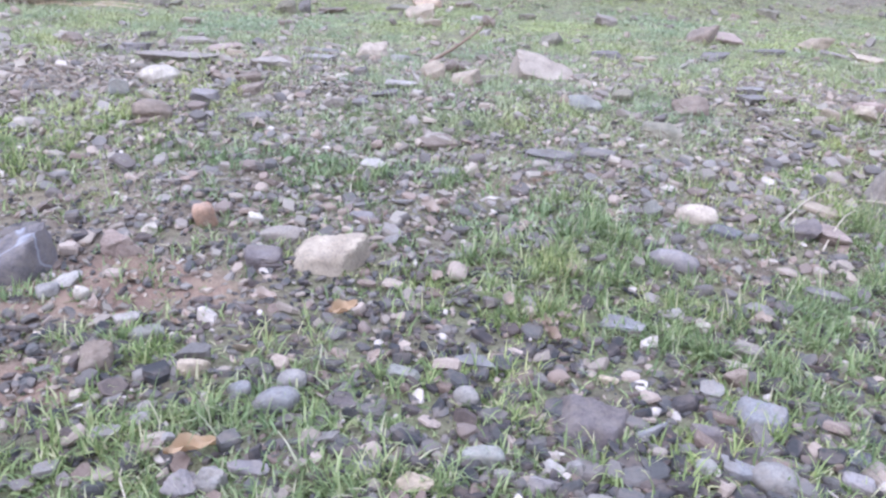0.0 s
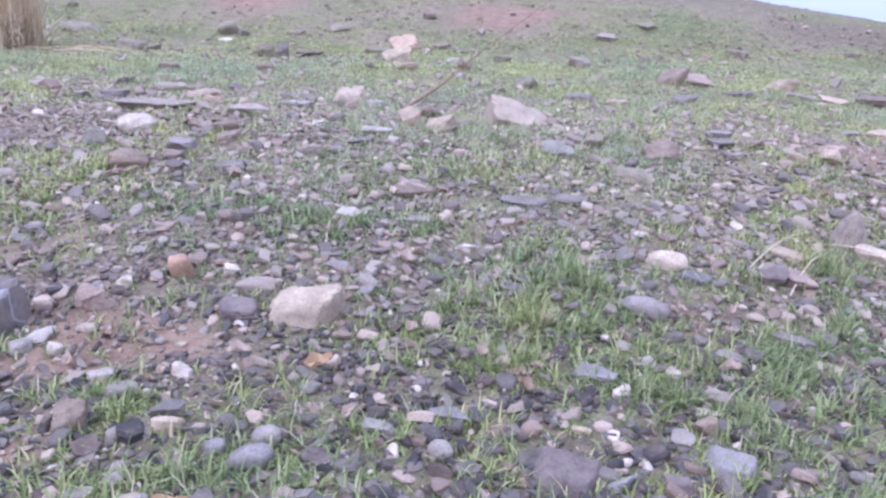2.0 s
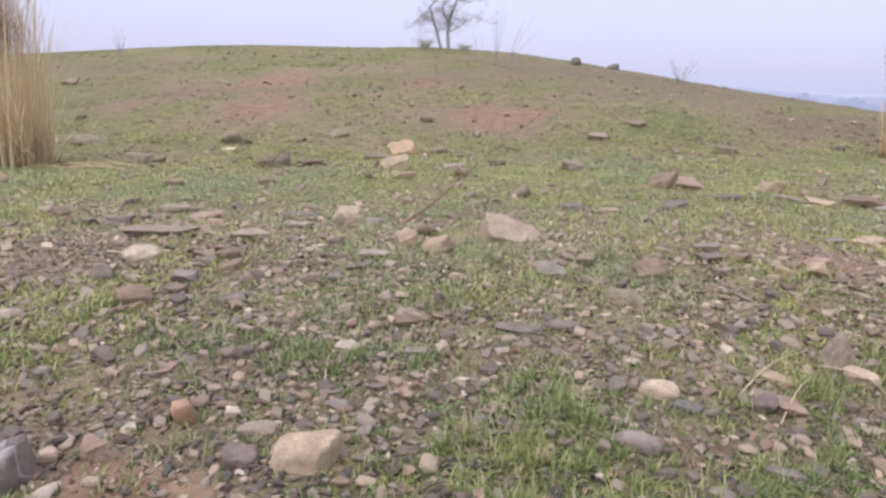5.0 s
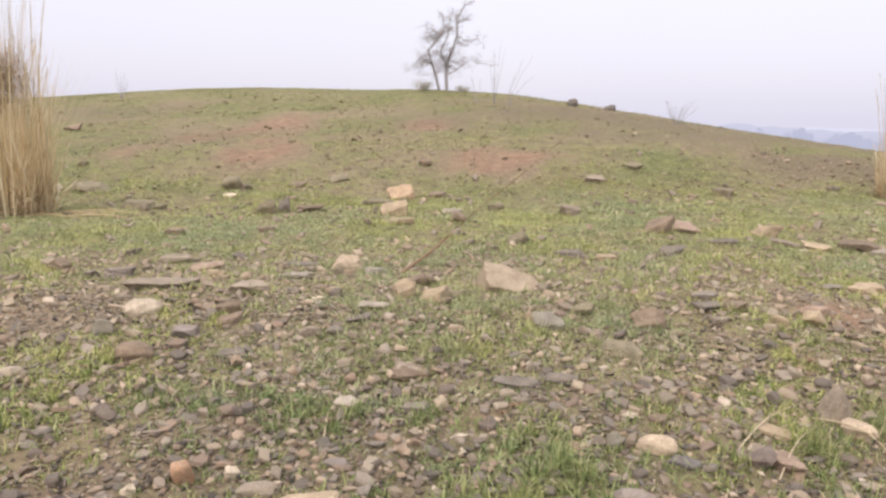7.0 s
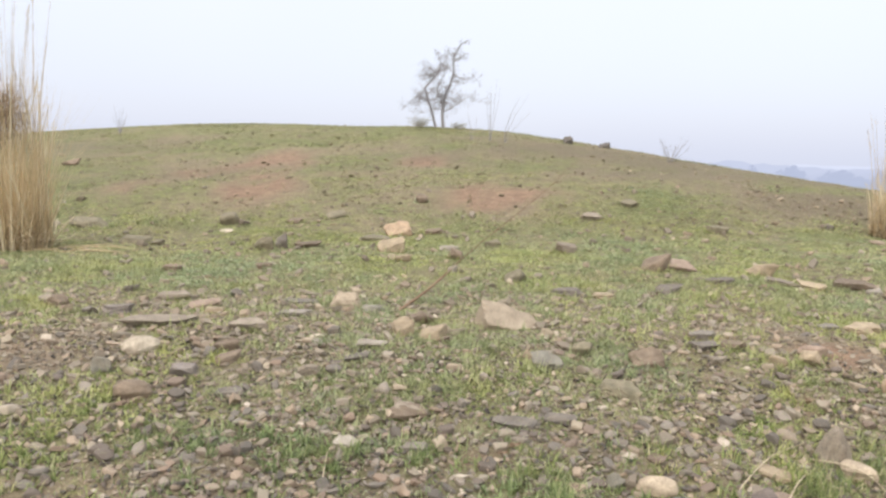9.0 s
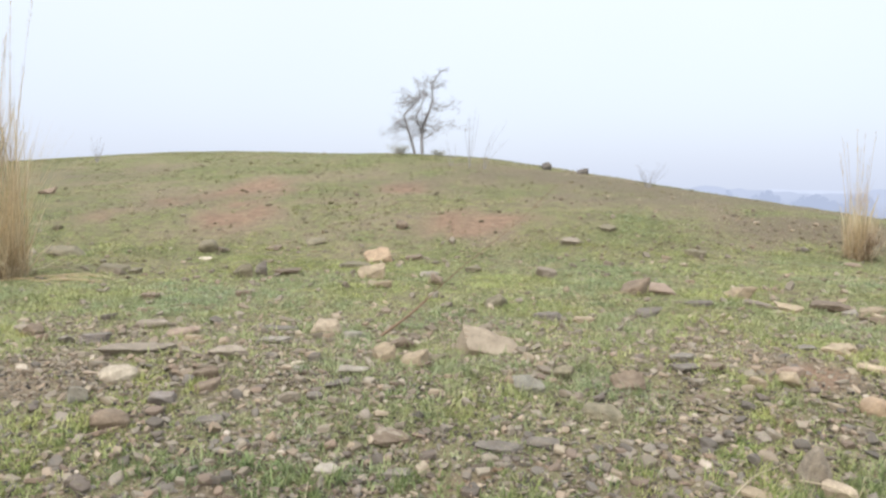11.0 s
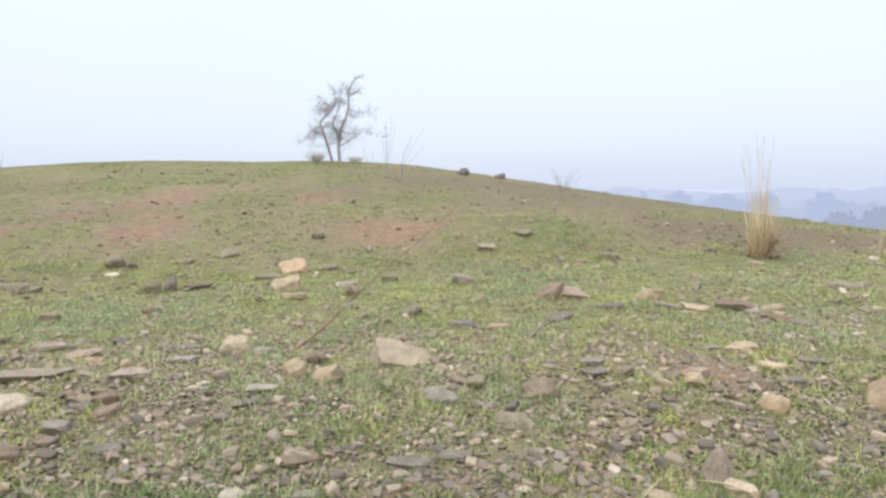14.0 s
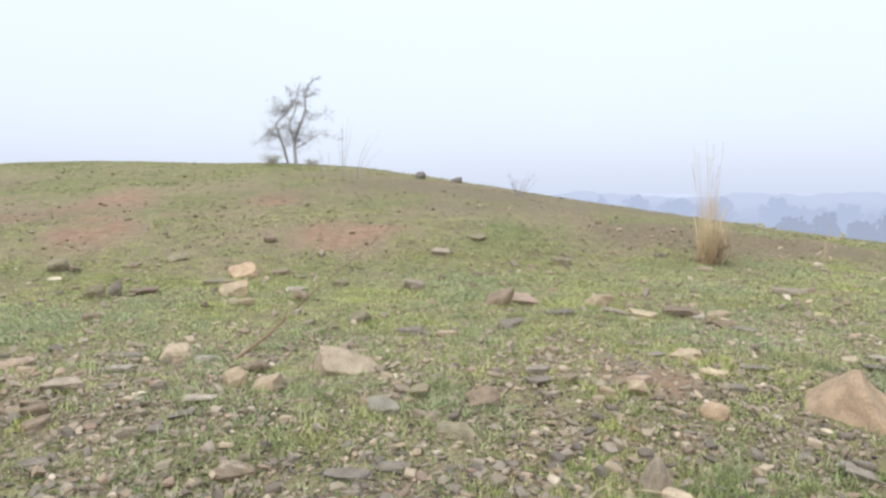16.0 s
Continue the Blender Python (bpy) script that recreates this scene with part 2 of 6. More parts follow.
# leaves washed to mauve grey, distance haze put into their colour
TWIG_LEAF = blade_material("hazed_sparse_leaf", [(0.0, (0.32, 0.285, 0.28)), (0.6, (0.41, 0.37, 0.36)), (1.0, (0.48, 0.44, 0.42))], 0.25)


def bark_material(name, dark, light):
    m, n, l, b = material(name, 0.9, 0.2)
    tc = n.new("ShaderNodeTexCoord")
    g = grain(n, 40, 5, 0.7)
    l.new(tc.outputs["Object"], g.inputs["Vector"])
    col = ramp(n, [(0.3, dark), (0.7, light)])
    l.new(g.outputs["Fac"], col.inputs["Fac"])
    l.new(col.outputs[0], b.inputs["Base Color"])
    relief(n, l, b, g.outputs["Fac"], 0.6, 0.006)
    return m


# bark of tree and weeds paled: haze put into the colour
HAZED_BARK = bark_material("hazed_grey_bark", (0.24, 0.225, 0.23), (0.40, 0.38, 0.385))
TWIG = bark_material("dry_twig", (0.15, 0.095, 0.06), (0.28, 0.195, 0.125))
BLEACHED = bark_material("bleached_stem", (0.40, 0.32, 0.21), (0.58, 0.49, 0.36))


def ground_material():
    """Grey-brown stony soil, bare red earth and short turf; the point attributes say how much of each."""
    m, n, l, b = material("hillside_soil", 0.95, 0.15)
    tc = n.new("ShaderNodeTexCoord")
    cover, red = n.new("ShaderNodeAttribute"), n.new("ShaderNodeAttribute")
    cover.attribute_name, red.attribute_name = "cover", "red"
    big, mid, fine, grit = grain(n, 1.1, 5), grain(n, 7, 5), grain(n, 45, 5, 0.7), grain(n, 190, 3, 0.7)
    for g in (big, mid, fine, grit):
        l.new(tc.outputs["Object"], g.inputs["Vector"])
    soil = ramp(n, [(0.3, (0.15, 0.115, 0.078)), (0.5, (0.26, 0.205, 0.146)), (0.72, (0.40, 0.325, 0.235))])
    l.new(fine.outputs["Fac"], soil.inputs["Fac"])
    earth = ramp(n, [(0.3, (0.19, 0.122, 0.085)), (0.7, (0.37, 0.245, 0.165))])
    l.new(mid.outputs["Fac"], earth.inputs["Fac"])
    bed = mixed(n, l, red.outputs["Fac"], soil.outputs[0], earth.outputs[0])
    turf = ramp(n, [(0.30, (0.10, 0.103, 0.05)), (0.5, (0.185, 0.192, 0.084)), (0.68, (0.28, 0.272, 0.136))])
    l.new(fine.outputs["Fac"], turf.inputs["Fac"])
    drier = ramp(n, [(0.44, (0, 0, 0)), (0.62, (0.48, 0.48, 0.48))])
    l.new(big.outputs["Fac"], drier.inputs["Fac"])
    lawn = mixed(n, l, drier.outputs[0], turf.outputs[0], (0.29, 0.228, 0.152))
    clump = ramp(n, [(0.35, (0.62, 0.62, 0.6)), (0.5, (1, 1, 1)), (0.66, (1.2, 1.27, 1.1))])
    l.new(mid.outputs["Fac"], clump.inputs["Fac"])
    lawn = mixed(n, l, 1.0, lawn, clump.outputs[0], "MULTIPLY")
    # the turf breaks up at its edges
    edge = n.new("ShaderNodeMath")
    edge.operation = "MULTIPLY_ADD"
    edge.inputs[1].default_value, edge.inputs[2].default_value = 1.4, -0.4
    l.new(mid.outputs["Fac"], edge.inputs[0])
    total = n.new("ShaderNodeMath")
    total.operation, total.use_clamp = "ADD", True
    l.new(edge.outputs[0], total.inputs[0])
    l.new(cover.outputs["Fac"], total.inputs[1])
    bare = n.new("ShaderNodeMath")
    bare.operation = "SUBTRACT"
    bare.inputs[0].default_value = 1.0
    l.new(red.outputs["Fac"], bare.inputs[1])
    grown = n.new("ShaderNodeMath")
    grown.operation = "MULTIPLY"
    l.new(total.outputs[0], grown.inputs[0])
    l.new(bare.outputs[0], grown.inputs[1])
    colour = mixed(n, l, grown.outputs[0], bed, lawn)
    # shade between chips, painted dark; the worn ground's dull tone shares it
    shade_and_wear = n.new("ShaderNodeAttribute")
    shade_and_wear.attribute_name = "shade_and_wear"
    dark_bed = ramp(n, [(0.3, (0.058, 0.047, 0.036)), (0.7, (0.135, 0.108, 0.08))])
    l.new(fine.outputs["Fac"], dark_bed.inputs["Fac"])
    colour = mixed(n, l, shade_and_wear.outputs["Fac"], colour, dark_bed.outputs[0])
    dots = ramp(n, [(0.3, (0.55, 0.52, 0.5)), (0.48, (1, 1, 1)), (0.7, (1.2, 1.18, 1.15))])
    l.new(grit.outputs["Fac"], dots.inputs["Fac"])
    colour = mixed(n, l, 0.8, colour, dots.outputs[0], "MULTIPLY")
    l.new(colour, b.inputs["Base Color"])
    height = n.new("ShaderNodeMath")
    height.operation = "ADD"
    l.new(fine.outputs["Fac"], height.inputs[0])
    l.new(grit.outputs["Fac"], height.inputs[1])
    relief(n, l, b, height.outputs[0], 0.7, 0.02)
    return m


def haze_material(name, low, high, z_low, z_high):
    """Far distance with its mist painted in: a plain glowing backdrop, no real haze."""
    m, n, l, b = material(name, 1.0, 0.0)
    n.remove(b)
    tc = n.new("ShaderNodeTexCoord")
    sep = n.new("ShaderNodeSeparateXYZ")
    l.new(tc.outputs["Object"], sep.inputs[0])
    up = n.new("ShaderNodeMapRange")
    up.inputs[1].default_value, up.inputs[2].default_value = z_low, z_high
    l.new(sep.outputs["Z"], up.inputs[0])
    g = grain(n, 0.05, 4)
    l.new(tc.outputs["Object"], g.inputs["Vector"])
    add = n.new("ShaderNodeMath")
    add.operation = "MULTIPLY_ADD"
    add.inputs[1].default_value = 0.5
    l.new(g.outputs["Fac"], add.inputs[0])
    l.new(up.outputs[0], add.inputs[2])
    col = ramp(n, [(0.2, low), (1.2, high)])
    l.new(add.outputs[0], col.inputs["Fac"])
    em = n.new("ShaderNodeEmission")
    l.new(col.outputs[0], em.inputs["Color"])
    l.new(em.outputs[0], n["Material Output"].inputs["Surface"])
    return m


# ---- helpers for meshes ----
TABLE = np.random.RandomState(11).rand(256, 256)


def field(x, y, size, seed=0):
    """Smooth random field of 0 to 1 with bumps of that size."""
    u, v = np.asarray(x, float) / size + 31.7 * seed + 500, np.asarray(y, float) / size + 17.3 * seed + 500
    i, j = np.floor(u).astype(int), np.floor(v).astype(int)
    f, g = u - i, v - j
    f, g = f * f * (3 - 2 * f), g * g * (3 - 2 * g)
    a, b = TABLE[i % 256, j % 256], TABLE[(i + 1) % 256, j % 256]
    c, d = TABLE[i % 256, (j + 1) % 256], TABLE[(i + 1) % 256, (j + 1) % 256]
    return (a * (1 - f) + b * f) * (1 - g) + (c * (1 - f) + d * f) * g


def terrain(x, y):
    """Height of the rounded hill, with a shelf near the camera and a valley floor far below."""
    z = (-0.1493 + -1.5087 * np.tanh(x / 30) + 2.5341 * np.tanh(y / 30) - 0.00175 * x * x - 0.0006 * np.maximum(y - 24, 0) ** 2
         + 0.8190 * np.exp(-((x + 1.91) / 24.75) ** 2 - ((y - 22.876 + 1.5905 * x) / 14.939) ** 2)
         + 0.1608 * np.exp(-((y - 3.756) / 1.3) ** 2) - 0.2354 * np.exp(-((y - 8.680) / 1.8) ** 2) + 0.2434 * np.exp(-((x - 1.5) / 4) ** 2 - ((y - 19) / 5) ** 2))
    z = z + 0.012 * np.sin(3.1 * x + 1.3 * np.sin(1.7 * y)) * np.sin(2.3 * y + 0.7) + 0.006 * np.sin(7.3 * x + 2.1 * y) * np.sin(6.1 * y - 1.9 * x)
    return -14 + 2 * np.logaddexp(0, (z + 14) / 2)


def spot(x, y, cx, cy, rx, ry):
    return np.exp(-((x - cx) / rx) ** 2 - ((y - cy) / ry) ** 2)


def red_earth(x, y):
    r = (2.0 * spot(x, y, -0.86, 2.05, 0.26, 0.16) + 1.6 * spot(x, y, -0.95, 1.60, 0.24, 0.12) + 3.4 * spot(x, y, -2.27, 13.5, 0.44, 0.9) + 1.9 * spot(x, y, -2.15, 10.9, 0.44, 0.8) + 0.9 * spot(x, y, -3.95, 10.9, 0.4, 0.5) + 1.2 * spot(x, y, -3.2, 12.3, 0.5, 0.45)
         + 1.5 * spot(x, y, 1.10, 10.3, 0.75, 0.6) + 0.8 * spot(x, y, 0.15, 12.99, 0.45, 0.6) + 0.4 * spot(x, y, 7.24, 10.2, 1.6, 0.5)
         + 1.7 * spot(x, y, 2.22, 3.9, 0.22, 0.22) + 0.6 * spot(x, y, 0.95, 2.32, 0.10, 0.07) + 0.7 * spot(x, y, 0.29, 2.86, 0.13, 0.08) + 0.6 * spot(x, y, 1.73, 3.3, 0.16, 0.12) + 0.5 * spot(x, y, -0.84, 11.84, 0.5, 0.3) + 0.45 * spot(x, y, -1.15, 2.55, 0.42, 0.2) + 0.45 * spot(x, y, -1.9, 3.75, 0.35, 0.3))
    return np.clip(r * (0.15 + 1.3 * field(x, y, 0.35, 3)) * (0.55 + 0.9 * field(x, y, 0.09, 19)), 0, 0.9)


def worn_ground(x, y):
    """Dull brown ground, worn nearly bare, on the shoulder and along the crest."""
    r = (0.9 * spot(x, y, 7.0, 9.9, 1.9, 0.8) + 0.8 * spot(x, y, 5.3, 10.5, 1.3, 0.55) + 0.95 * spot(x, y, 4.3, 14.2, 2.6, 1.7) + 0.6 * spot(x, y, 3.6, 11.9, 1.5, 0.5) + 0.55 * spot(x, y, 0.2, 13.4, 1.1, 0.8)
         + 0.3 * spot(x, y, -3.4, 12.2, 1.4, 0.9) + 0.35 * spot(x, y, -5.0, 11.6, 1.0, 0.6) + 0.55 * spot(x, y, -6.6, 17, 2.2, 2.5) + 0.4 * spot(x, y, 2.7, 9.3, 0.9, 0.3) + 0.5 * spot(x, y, 2.4, 15.6, 1.8, 1.4) + 0.5 * spot(x, y, 7.5, 12.6, 2.2, 0.9))
    return np.clip(r * (0.2 + 1.3 * field(x, y, 0.5, 51) + 0.6 * field(x, y, 0.14, 52)), 0, 0.9)


def grass_cover(x, y):
    """How much grass grows here, 0 to 1."""
    patch = 0.4 * field(x, y, 0.5, 1) + 0.35 * field(x, y, 0.16, 2) + 0.25 * field(x, y, 0.07, 8)
    near = 0.25 + np.clip((patch - 0.40) * 3.0, 0, 1) * 0.48
    near = near + 0.85 * spot(x, y, 0.50, 2.52, 0.28, 0.22) + 0.45 * spot(x, y, 0.36, 2.15, 0.32, 0.16) + 0.5 * spot(x, y, -0.18, 1.66, 0.21, 0.11) + 0.6 * spot(x, y, -0.46, 1.52, 0.14, 0.13)
    near = near + 0.25 * spot(x, y, -1.25, 2.85, 0.38, 0.28) + 0.3 * spot(x, y, -0.75, 2.95, 0.2, 0.12) + 0.3 * spot(x, y, 0.1, 3.45, 0.3, 0.18) + 0.5 * spot(x, y, 0.47, 1.46, 0.13, 0.09) + 0.5 * spot(x, y, -0.30, 1.31, 0.15, 0.09) - 0.35 * spot(x, y, 0.38, 3.12, 0.49, 0.20)
    near = near + 0.5 * spot(x, y, 1.07, 1.99, 0.32, 0.24) - 0.5 * spot(x, y, -0.38, 2.46, 0.37, 0.25) - 0.3 * spot(x, y, -1.38, 3.72, 0.74, 0.38) + 0.4 * spot(x, y, -0.74, 1.34, 0.20, 0.13) - 0.4 * spot(x, y, -1.12, 2.58, 0.5, 0.22) - 0.35 * spot(x, y, -1.8, 3.75, 0.4, 0.4)
    near = near + 0.16 / (1 + np.exp(-np.clip(y - 2.9, -5, 5) / 0.2))
    mid = 0.60 + 1.2 * (patch - 0.45) + 0.35 * spot(x, y, -2.04, 5.88, 1.13, 0.60) + 0.35 * spot(x, y, 2.12, 5.17, 1.01, 0.34) + 0.5 * spot(x, y, 3.42, 4.36, 0.64, 0.34) + 0.3 * spot(x, y, 1.7, 7.2, 1.2, 1.2) + 0.35 * spot(x, y, -2.4, 6.5, 0.9, 0.5) + 0.3 * spot(x, y, 2.8, 5.1, 0.9, 0.35)
    far = 0.72 + 1.1 * (patch - 0.5) - 0.9 * np.clip(field(x, y, 1.6, 9) - 0.5, 0, 1)
    edge = np.clip(y + 1.3 * (field(x, y, 0.7, 4) - 0.5), -50, 50)
    a = 1 / (1 + np.exp(-(edge - 4.9) / 0.4))
    b = 1 / (1 + np.exp(-(edge - 8.8) / 0.6))
    return np.clip((near * (1 - a) + mid * a) * (1 - b) + far * b - 0.9 * red_earth(x, y) - 0.75 * worn_ground(x, y), 0, 1)


def gap_shade(x, y):
    """Gap shade between the slate chips, painted as dark ground at the slope's foot."""
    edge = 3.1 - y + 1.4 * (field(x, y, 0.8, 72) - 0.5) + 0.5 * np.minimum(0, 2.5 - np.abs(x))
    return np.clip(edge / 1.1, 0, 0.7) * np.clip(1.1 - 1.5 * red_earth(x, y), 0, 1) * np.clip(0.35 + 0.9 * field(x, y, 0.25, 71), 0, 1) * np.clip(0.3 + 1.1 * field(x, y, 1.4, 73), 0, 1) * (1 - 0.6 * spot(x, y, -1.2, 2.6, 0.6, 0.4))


def sheet(name, verts, faces, mat, smooth=True):
    """A mesh from arrays of corners and of equal-sided faces."""
    verts, faces = np.asarray(verts, np.float32), np.asarray(faces, np.int32)
    me = bpy.data.meshes.new(name)
    me.vertices.add(len(verts))
    me.vertices.foreach_set("co", verts.ravel())
    k = faces.shape[1]
    me.loops.add(faces.size)
    me.loops.foreach_set("vertex_index", faces.ravel())
    me.polygons.add(len(faces))
    me.polygons.foreach_set("loop_start", np.arange(0, faces.size, k, dtype=np.int32))
    me.polygons.foreach_set("use_smooth", np.full(len(faces), smooth))
    me.update(calc_edges=True)
    me.validate()
    me.materials.append(mat)
    return me


def part(name, me, parent, label=""):
    ob = new(name, me)
    ob.parent = parent
    return tagged(ob, label)


def tube(points, radii, sides=6):
    """Corners and quads of a tapered round stem along the points."""
    pts = [Vector(p) for p in points]
    verts, faces = [], []
    for i, p in enumerate(pts):
        d = (pts[min(i + 1, len(pts) - 1)] - pts[max(i - 1, 0)]).normalized()
        a = d.orthogonal().normalized()
        b = d.cross(a)
        for k in range(sides):
            w = 2 * math.pi * k / sides
            verts.append(p + (a * math.cos(w) + b * math.sin(w)) * radii[i])
        if i:
            o = (i - 1) * sides
            faces += [(o + k, o + (k + 1) % sides, o + sides + (k + 1) % sides, o + sides + k) for k in range(sides)]
    return [tuple(v) for v in verts], faces


def joined(pieces):
    verts, faces = [], []
    for v, f in pieces:
        o = len(verts)
        verts += v
        faces += [tuple(i + o for i in q) for q in f]
    return verts, faces


def blades(base, heading, lean, length, width, curl, rng, steps=2):
    """Strips that rise from their base points, lean and curl over; returns corners and triangles."""
    n = len(base)
    side = np.stack([-np.sin(heading), np.cos(heading), np.zeros(n)], 1)
    out = np.stack([np.cos(heading), np.sin(heading), np.zeros(n)], 1)
    rings = []
    for k in range(steps + 1):
        s = k / steps
        ang = lean + curl * s
        p = base + out * (length * s * np.sin(ang))[:, None] + np.array([0, 0, 1.0]) * (length * s * np.cos(ang))[:, None]
        w = (width * (1 - s) ** 0.7 * 0.5)[:, None]
        rings += [p] if k == steps else [p - side * w, p + side * w]
    verts = np.stack(rings, 1)
    per = verts.shape[1]
    tri = []
    for k in range(steps - 1):
        tri += [(2 * k, 2 * k + 1, 2 * k + 3), (2 * k, 2 * k + 3, 2 * k + 2)]
    tri += [(2 * steps - 2, 2 * steps - 1, 2 * steps)]
    faces = (np.arange(n)[:, None, None] * per + np.array(tri)[None]).reshape(-1, 3)
    return verts.reshape(-1, 3), faces


def ball(level):
    bm = bmesh.new()
    bmesh.ops.create_icosphere(bm, subdivisions=level, radius=1)
    v = np.array([p.co[:] for p in bm.verts])
    f = np.array([[p.index for p in q.verts] for q in bm.faces])
    bm.free()
    return v, f


BALLS = {k: ball(k) for k in (1, 2, 4)}


def rock_shape(kind, seed, level=4):
    """A worn lump cut by planes, filling a box of 1 x 1 x 1 round the origin."""
    rng = np.random.RandomState(seed)
    v, f = BALLS[level]
    box = np.array([[1, 0, 0], [-1, 0, 0], [0, 1, 0], [0, -1, 0], [0, 0, 1], [0, 0, -1]], float)
    jitter, extra, hard = {"block": (0.32, 6, 24), "cobble": (0.14, 3, 4.5), "slab": (0.24, 6, 22), "boxy": (0.16, 3, 20), "loaf": (0.1, 2, 9), "ledge": (0.1, 1, 26), "wedge": (0.1, 0, 34), "pebble": (0.06, 1, 2.3), "peak": (0.1, 2, 18)}.get(kind, (0.1, 1, 11))
    planes = [box + rng.normal(0, jitter, box.shape), rng.normal(0, 1, (extra, 3))]
    if kind in ("wedge", "peak", "prism", "boxy", "loaf", "ledge"):
        tops = {"wedge": ((0.42, -0.6, 1), (0, 0, -1)), "loaf": ((-0.38, -0.25, 1), (0, 0, -1)), "ledge": ((0.05, -0.32, 1), (0, 0, -1)), "peak": ((-1, -0.4, 0.55), (0.8, -0.5, 0.7)), "prism": ((-1, -0.2, 0.5), (0.9, -0.4, 0.6)), "boxy": ((-0.4, -0.45, 1), (0, 0, -1))}[kind]
        planes[0] = np.concatenate([box[:4] + rng.normal(0, 0.1, (4, 3)), np.array(tops)])
        if kind == "wedge":
            planes[0][:4] = (1, -0.15, 0.35), (-1, -0.1, 0.05), (0.1, 1, 0.1), (-0.12, -1, -0.3)
        if kind == "ledge":
            planes[0][:4] = (1, -0.5, 0.35), (-1, -0.3, 0.6), (0.15, 1, 0.1), (-0.12, -1, 0.3)
            planes[1][0] = 0.9, -0.65, 0.3
        if kind == "loaf":
            planes[0][:4] = (1, -0.5, 0.02), (-1, -0.15, 0.55), (0.1, 1, 0.1), (-0.15, -1, 0.12)
            planes[1][0] = 0.8, -0.8, 0.05
        if kind == "prism":
            planes[0] = np.array([(0.9, -0.3, 0.55), (-1, -0.2, 0.42), (0.1, 1, 0.3), (-0.15, -1, 0.25), (0, 0, -1), (0.2, -0.2, 1)])
        if kind == "peak":
            planes[0] = np.array([(1, -0.15, 0.75), (-0.80, -0.2, 0.72), (0.1, 1, 0.5), (-0.25, -1, 0.42), (0, 0, -1), (-0.5, -0.6, 0.85)])
    if kind == "slab":
        planes[0][4:] = box[4:] + rng.normal(0, 0.06, (2, 3))
        planes[1][:, 2] *= 0.2
    planes = np.concatenate(planes)
    planes /= np.linalg.norm(planes, axis=1)[:, None]
    reach = np.concatenate([rng.uniform(0.75, 1.0, 6), rng.uniform(0.9, 1.2, extra)])
    if kind == "wedge":
        reach[:6] = 0.92, 0.85, 0.7, 0.62, 0.26, 0.5
    if kind == "loaf":
        reach[:7] = 0.85, 0.85, 0.7, 0.7, 0.46, 0.6, 0.85
    if kind == "ledge":
        reach[:7] = 0.9, 0.85, 0.6, 0.62, 0.42, 0.6, 0.86
    if kind == "boxy":
        reach[4:6] = 0.6, 0.7
    if kind == "prism":
        reach[:6] = 0.5, 0.5, 0.6, 0.55, 0.5, 0.85
    if kind == "peak":
        reach[:6] = 0.72, 0.5, 0.7, 0.55, 0.4, 0.6
    d = np.maximum(v @ planes.T, 0) / reach
    r = (d ** hard).sum(1) ** (-1 / hard)
    p = v * r[:, None]
    # worn dents and chips
    for k in range(5 if kind in ("block", "slab") else 2):
        c = rng.normal(0, 1, 3)
        c /= np.linalg.norm(c)
        p *= (1 - rng.uniform(0.03, 0.12) * np.clip((v @ c - 0.75) * 4, 0, 1))[:, None]
    wave = sum(np.sin(v @ rng.normal(0, s, 3) + rng.uniform(0, 6)) * a for s, a in ((4, 0.025), (7, 0.02), (13, 0.014), (22, 0.009)))
    if level > 2:  # rough broken skin
        for s, a in ((5, 0.05), (9, 0.035), (16, 0.022), (28, 0.014)):
            g = sum(np.sin(v @ rng.normal(0, s, 3) + rng.uniform(0, 6)) * np.sin(v @ rng.normal(0, s, 3) + rng.uniform(0, 6)) for _ in range(3))
            wave = wave + a * (0.25 if kind in ("pebble", "cobble", "loaf", "ledge", "wedge", "peak") else 1.0) * np.abs(g)
    p *= (1 + wave)[:, None]
    lo, hi = p.min(0), p.max(0)
    return (p - (lo + hi) / 2) / (hi - lo), f


def slope_turn(x, y, yaw, tip=(0, 0)):
    e = 0.05
    nrm = Vector((-(terrain(x + e, y) - terrain(x - e, y)) / (2 * e) + tip[0], -(terrain(x, y + e) - terrain(x, y - e)) / (2 * e) + tip[1], 1)).normalized()
    return Vector((0, 0, 1)).rotation_difference(nrm).to_matrix().to_4x4() @ pose(0, 0, 0, 0, 0, yaw)


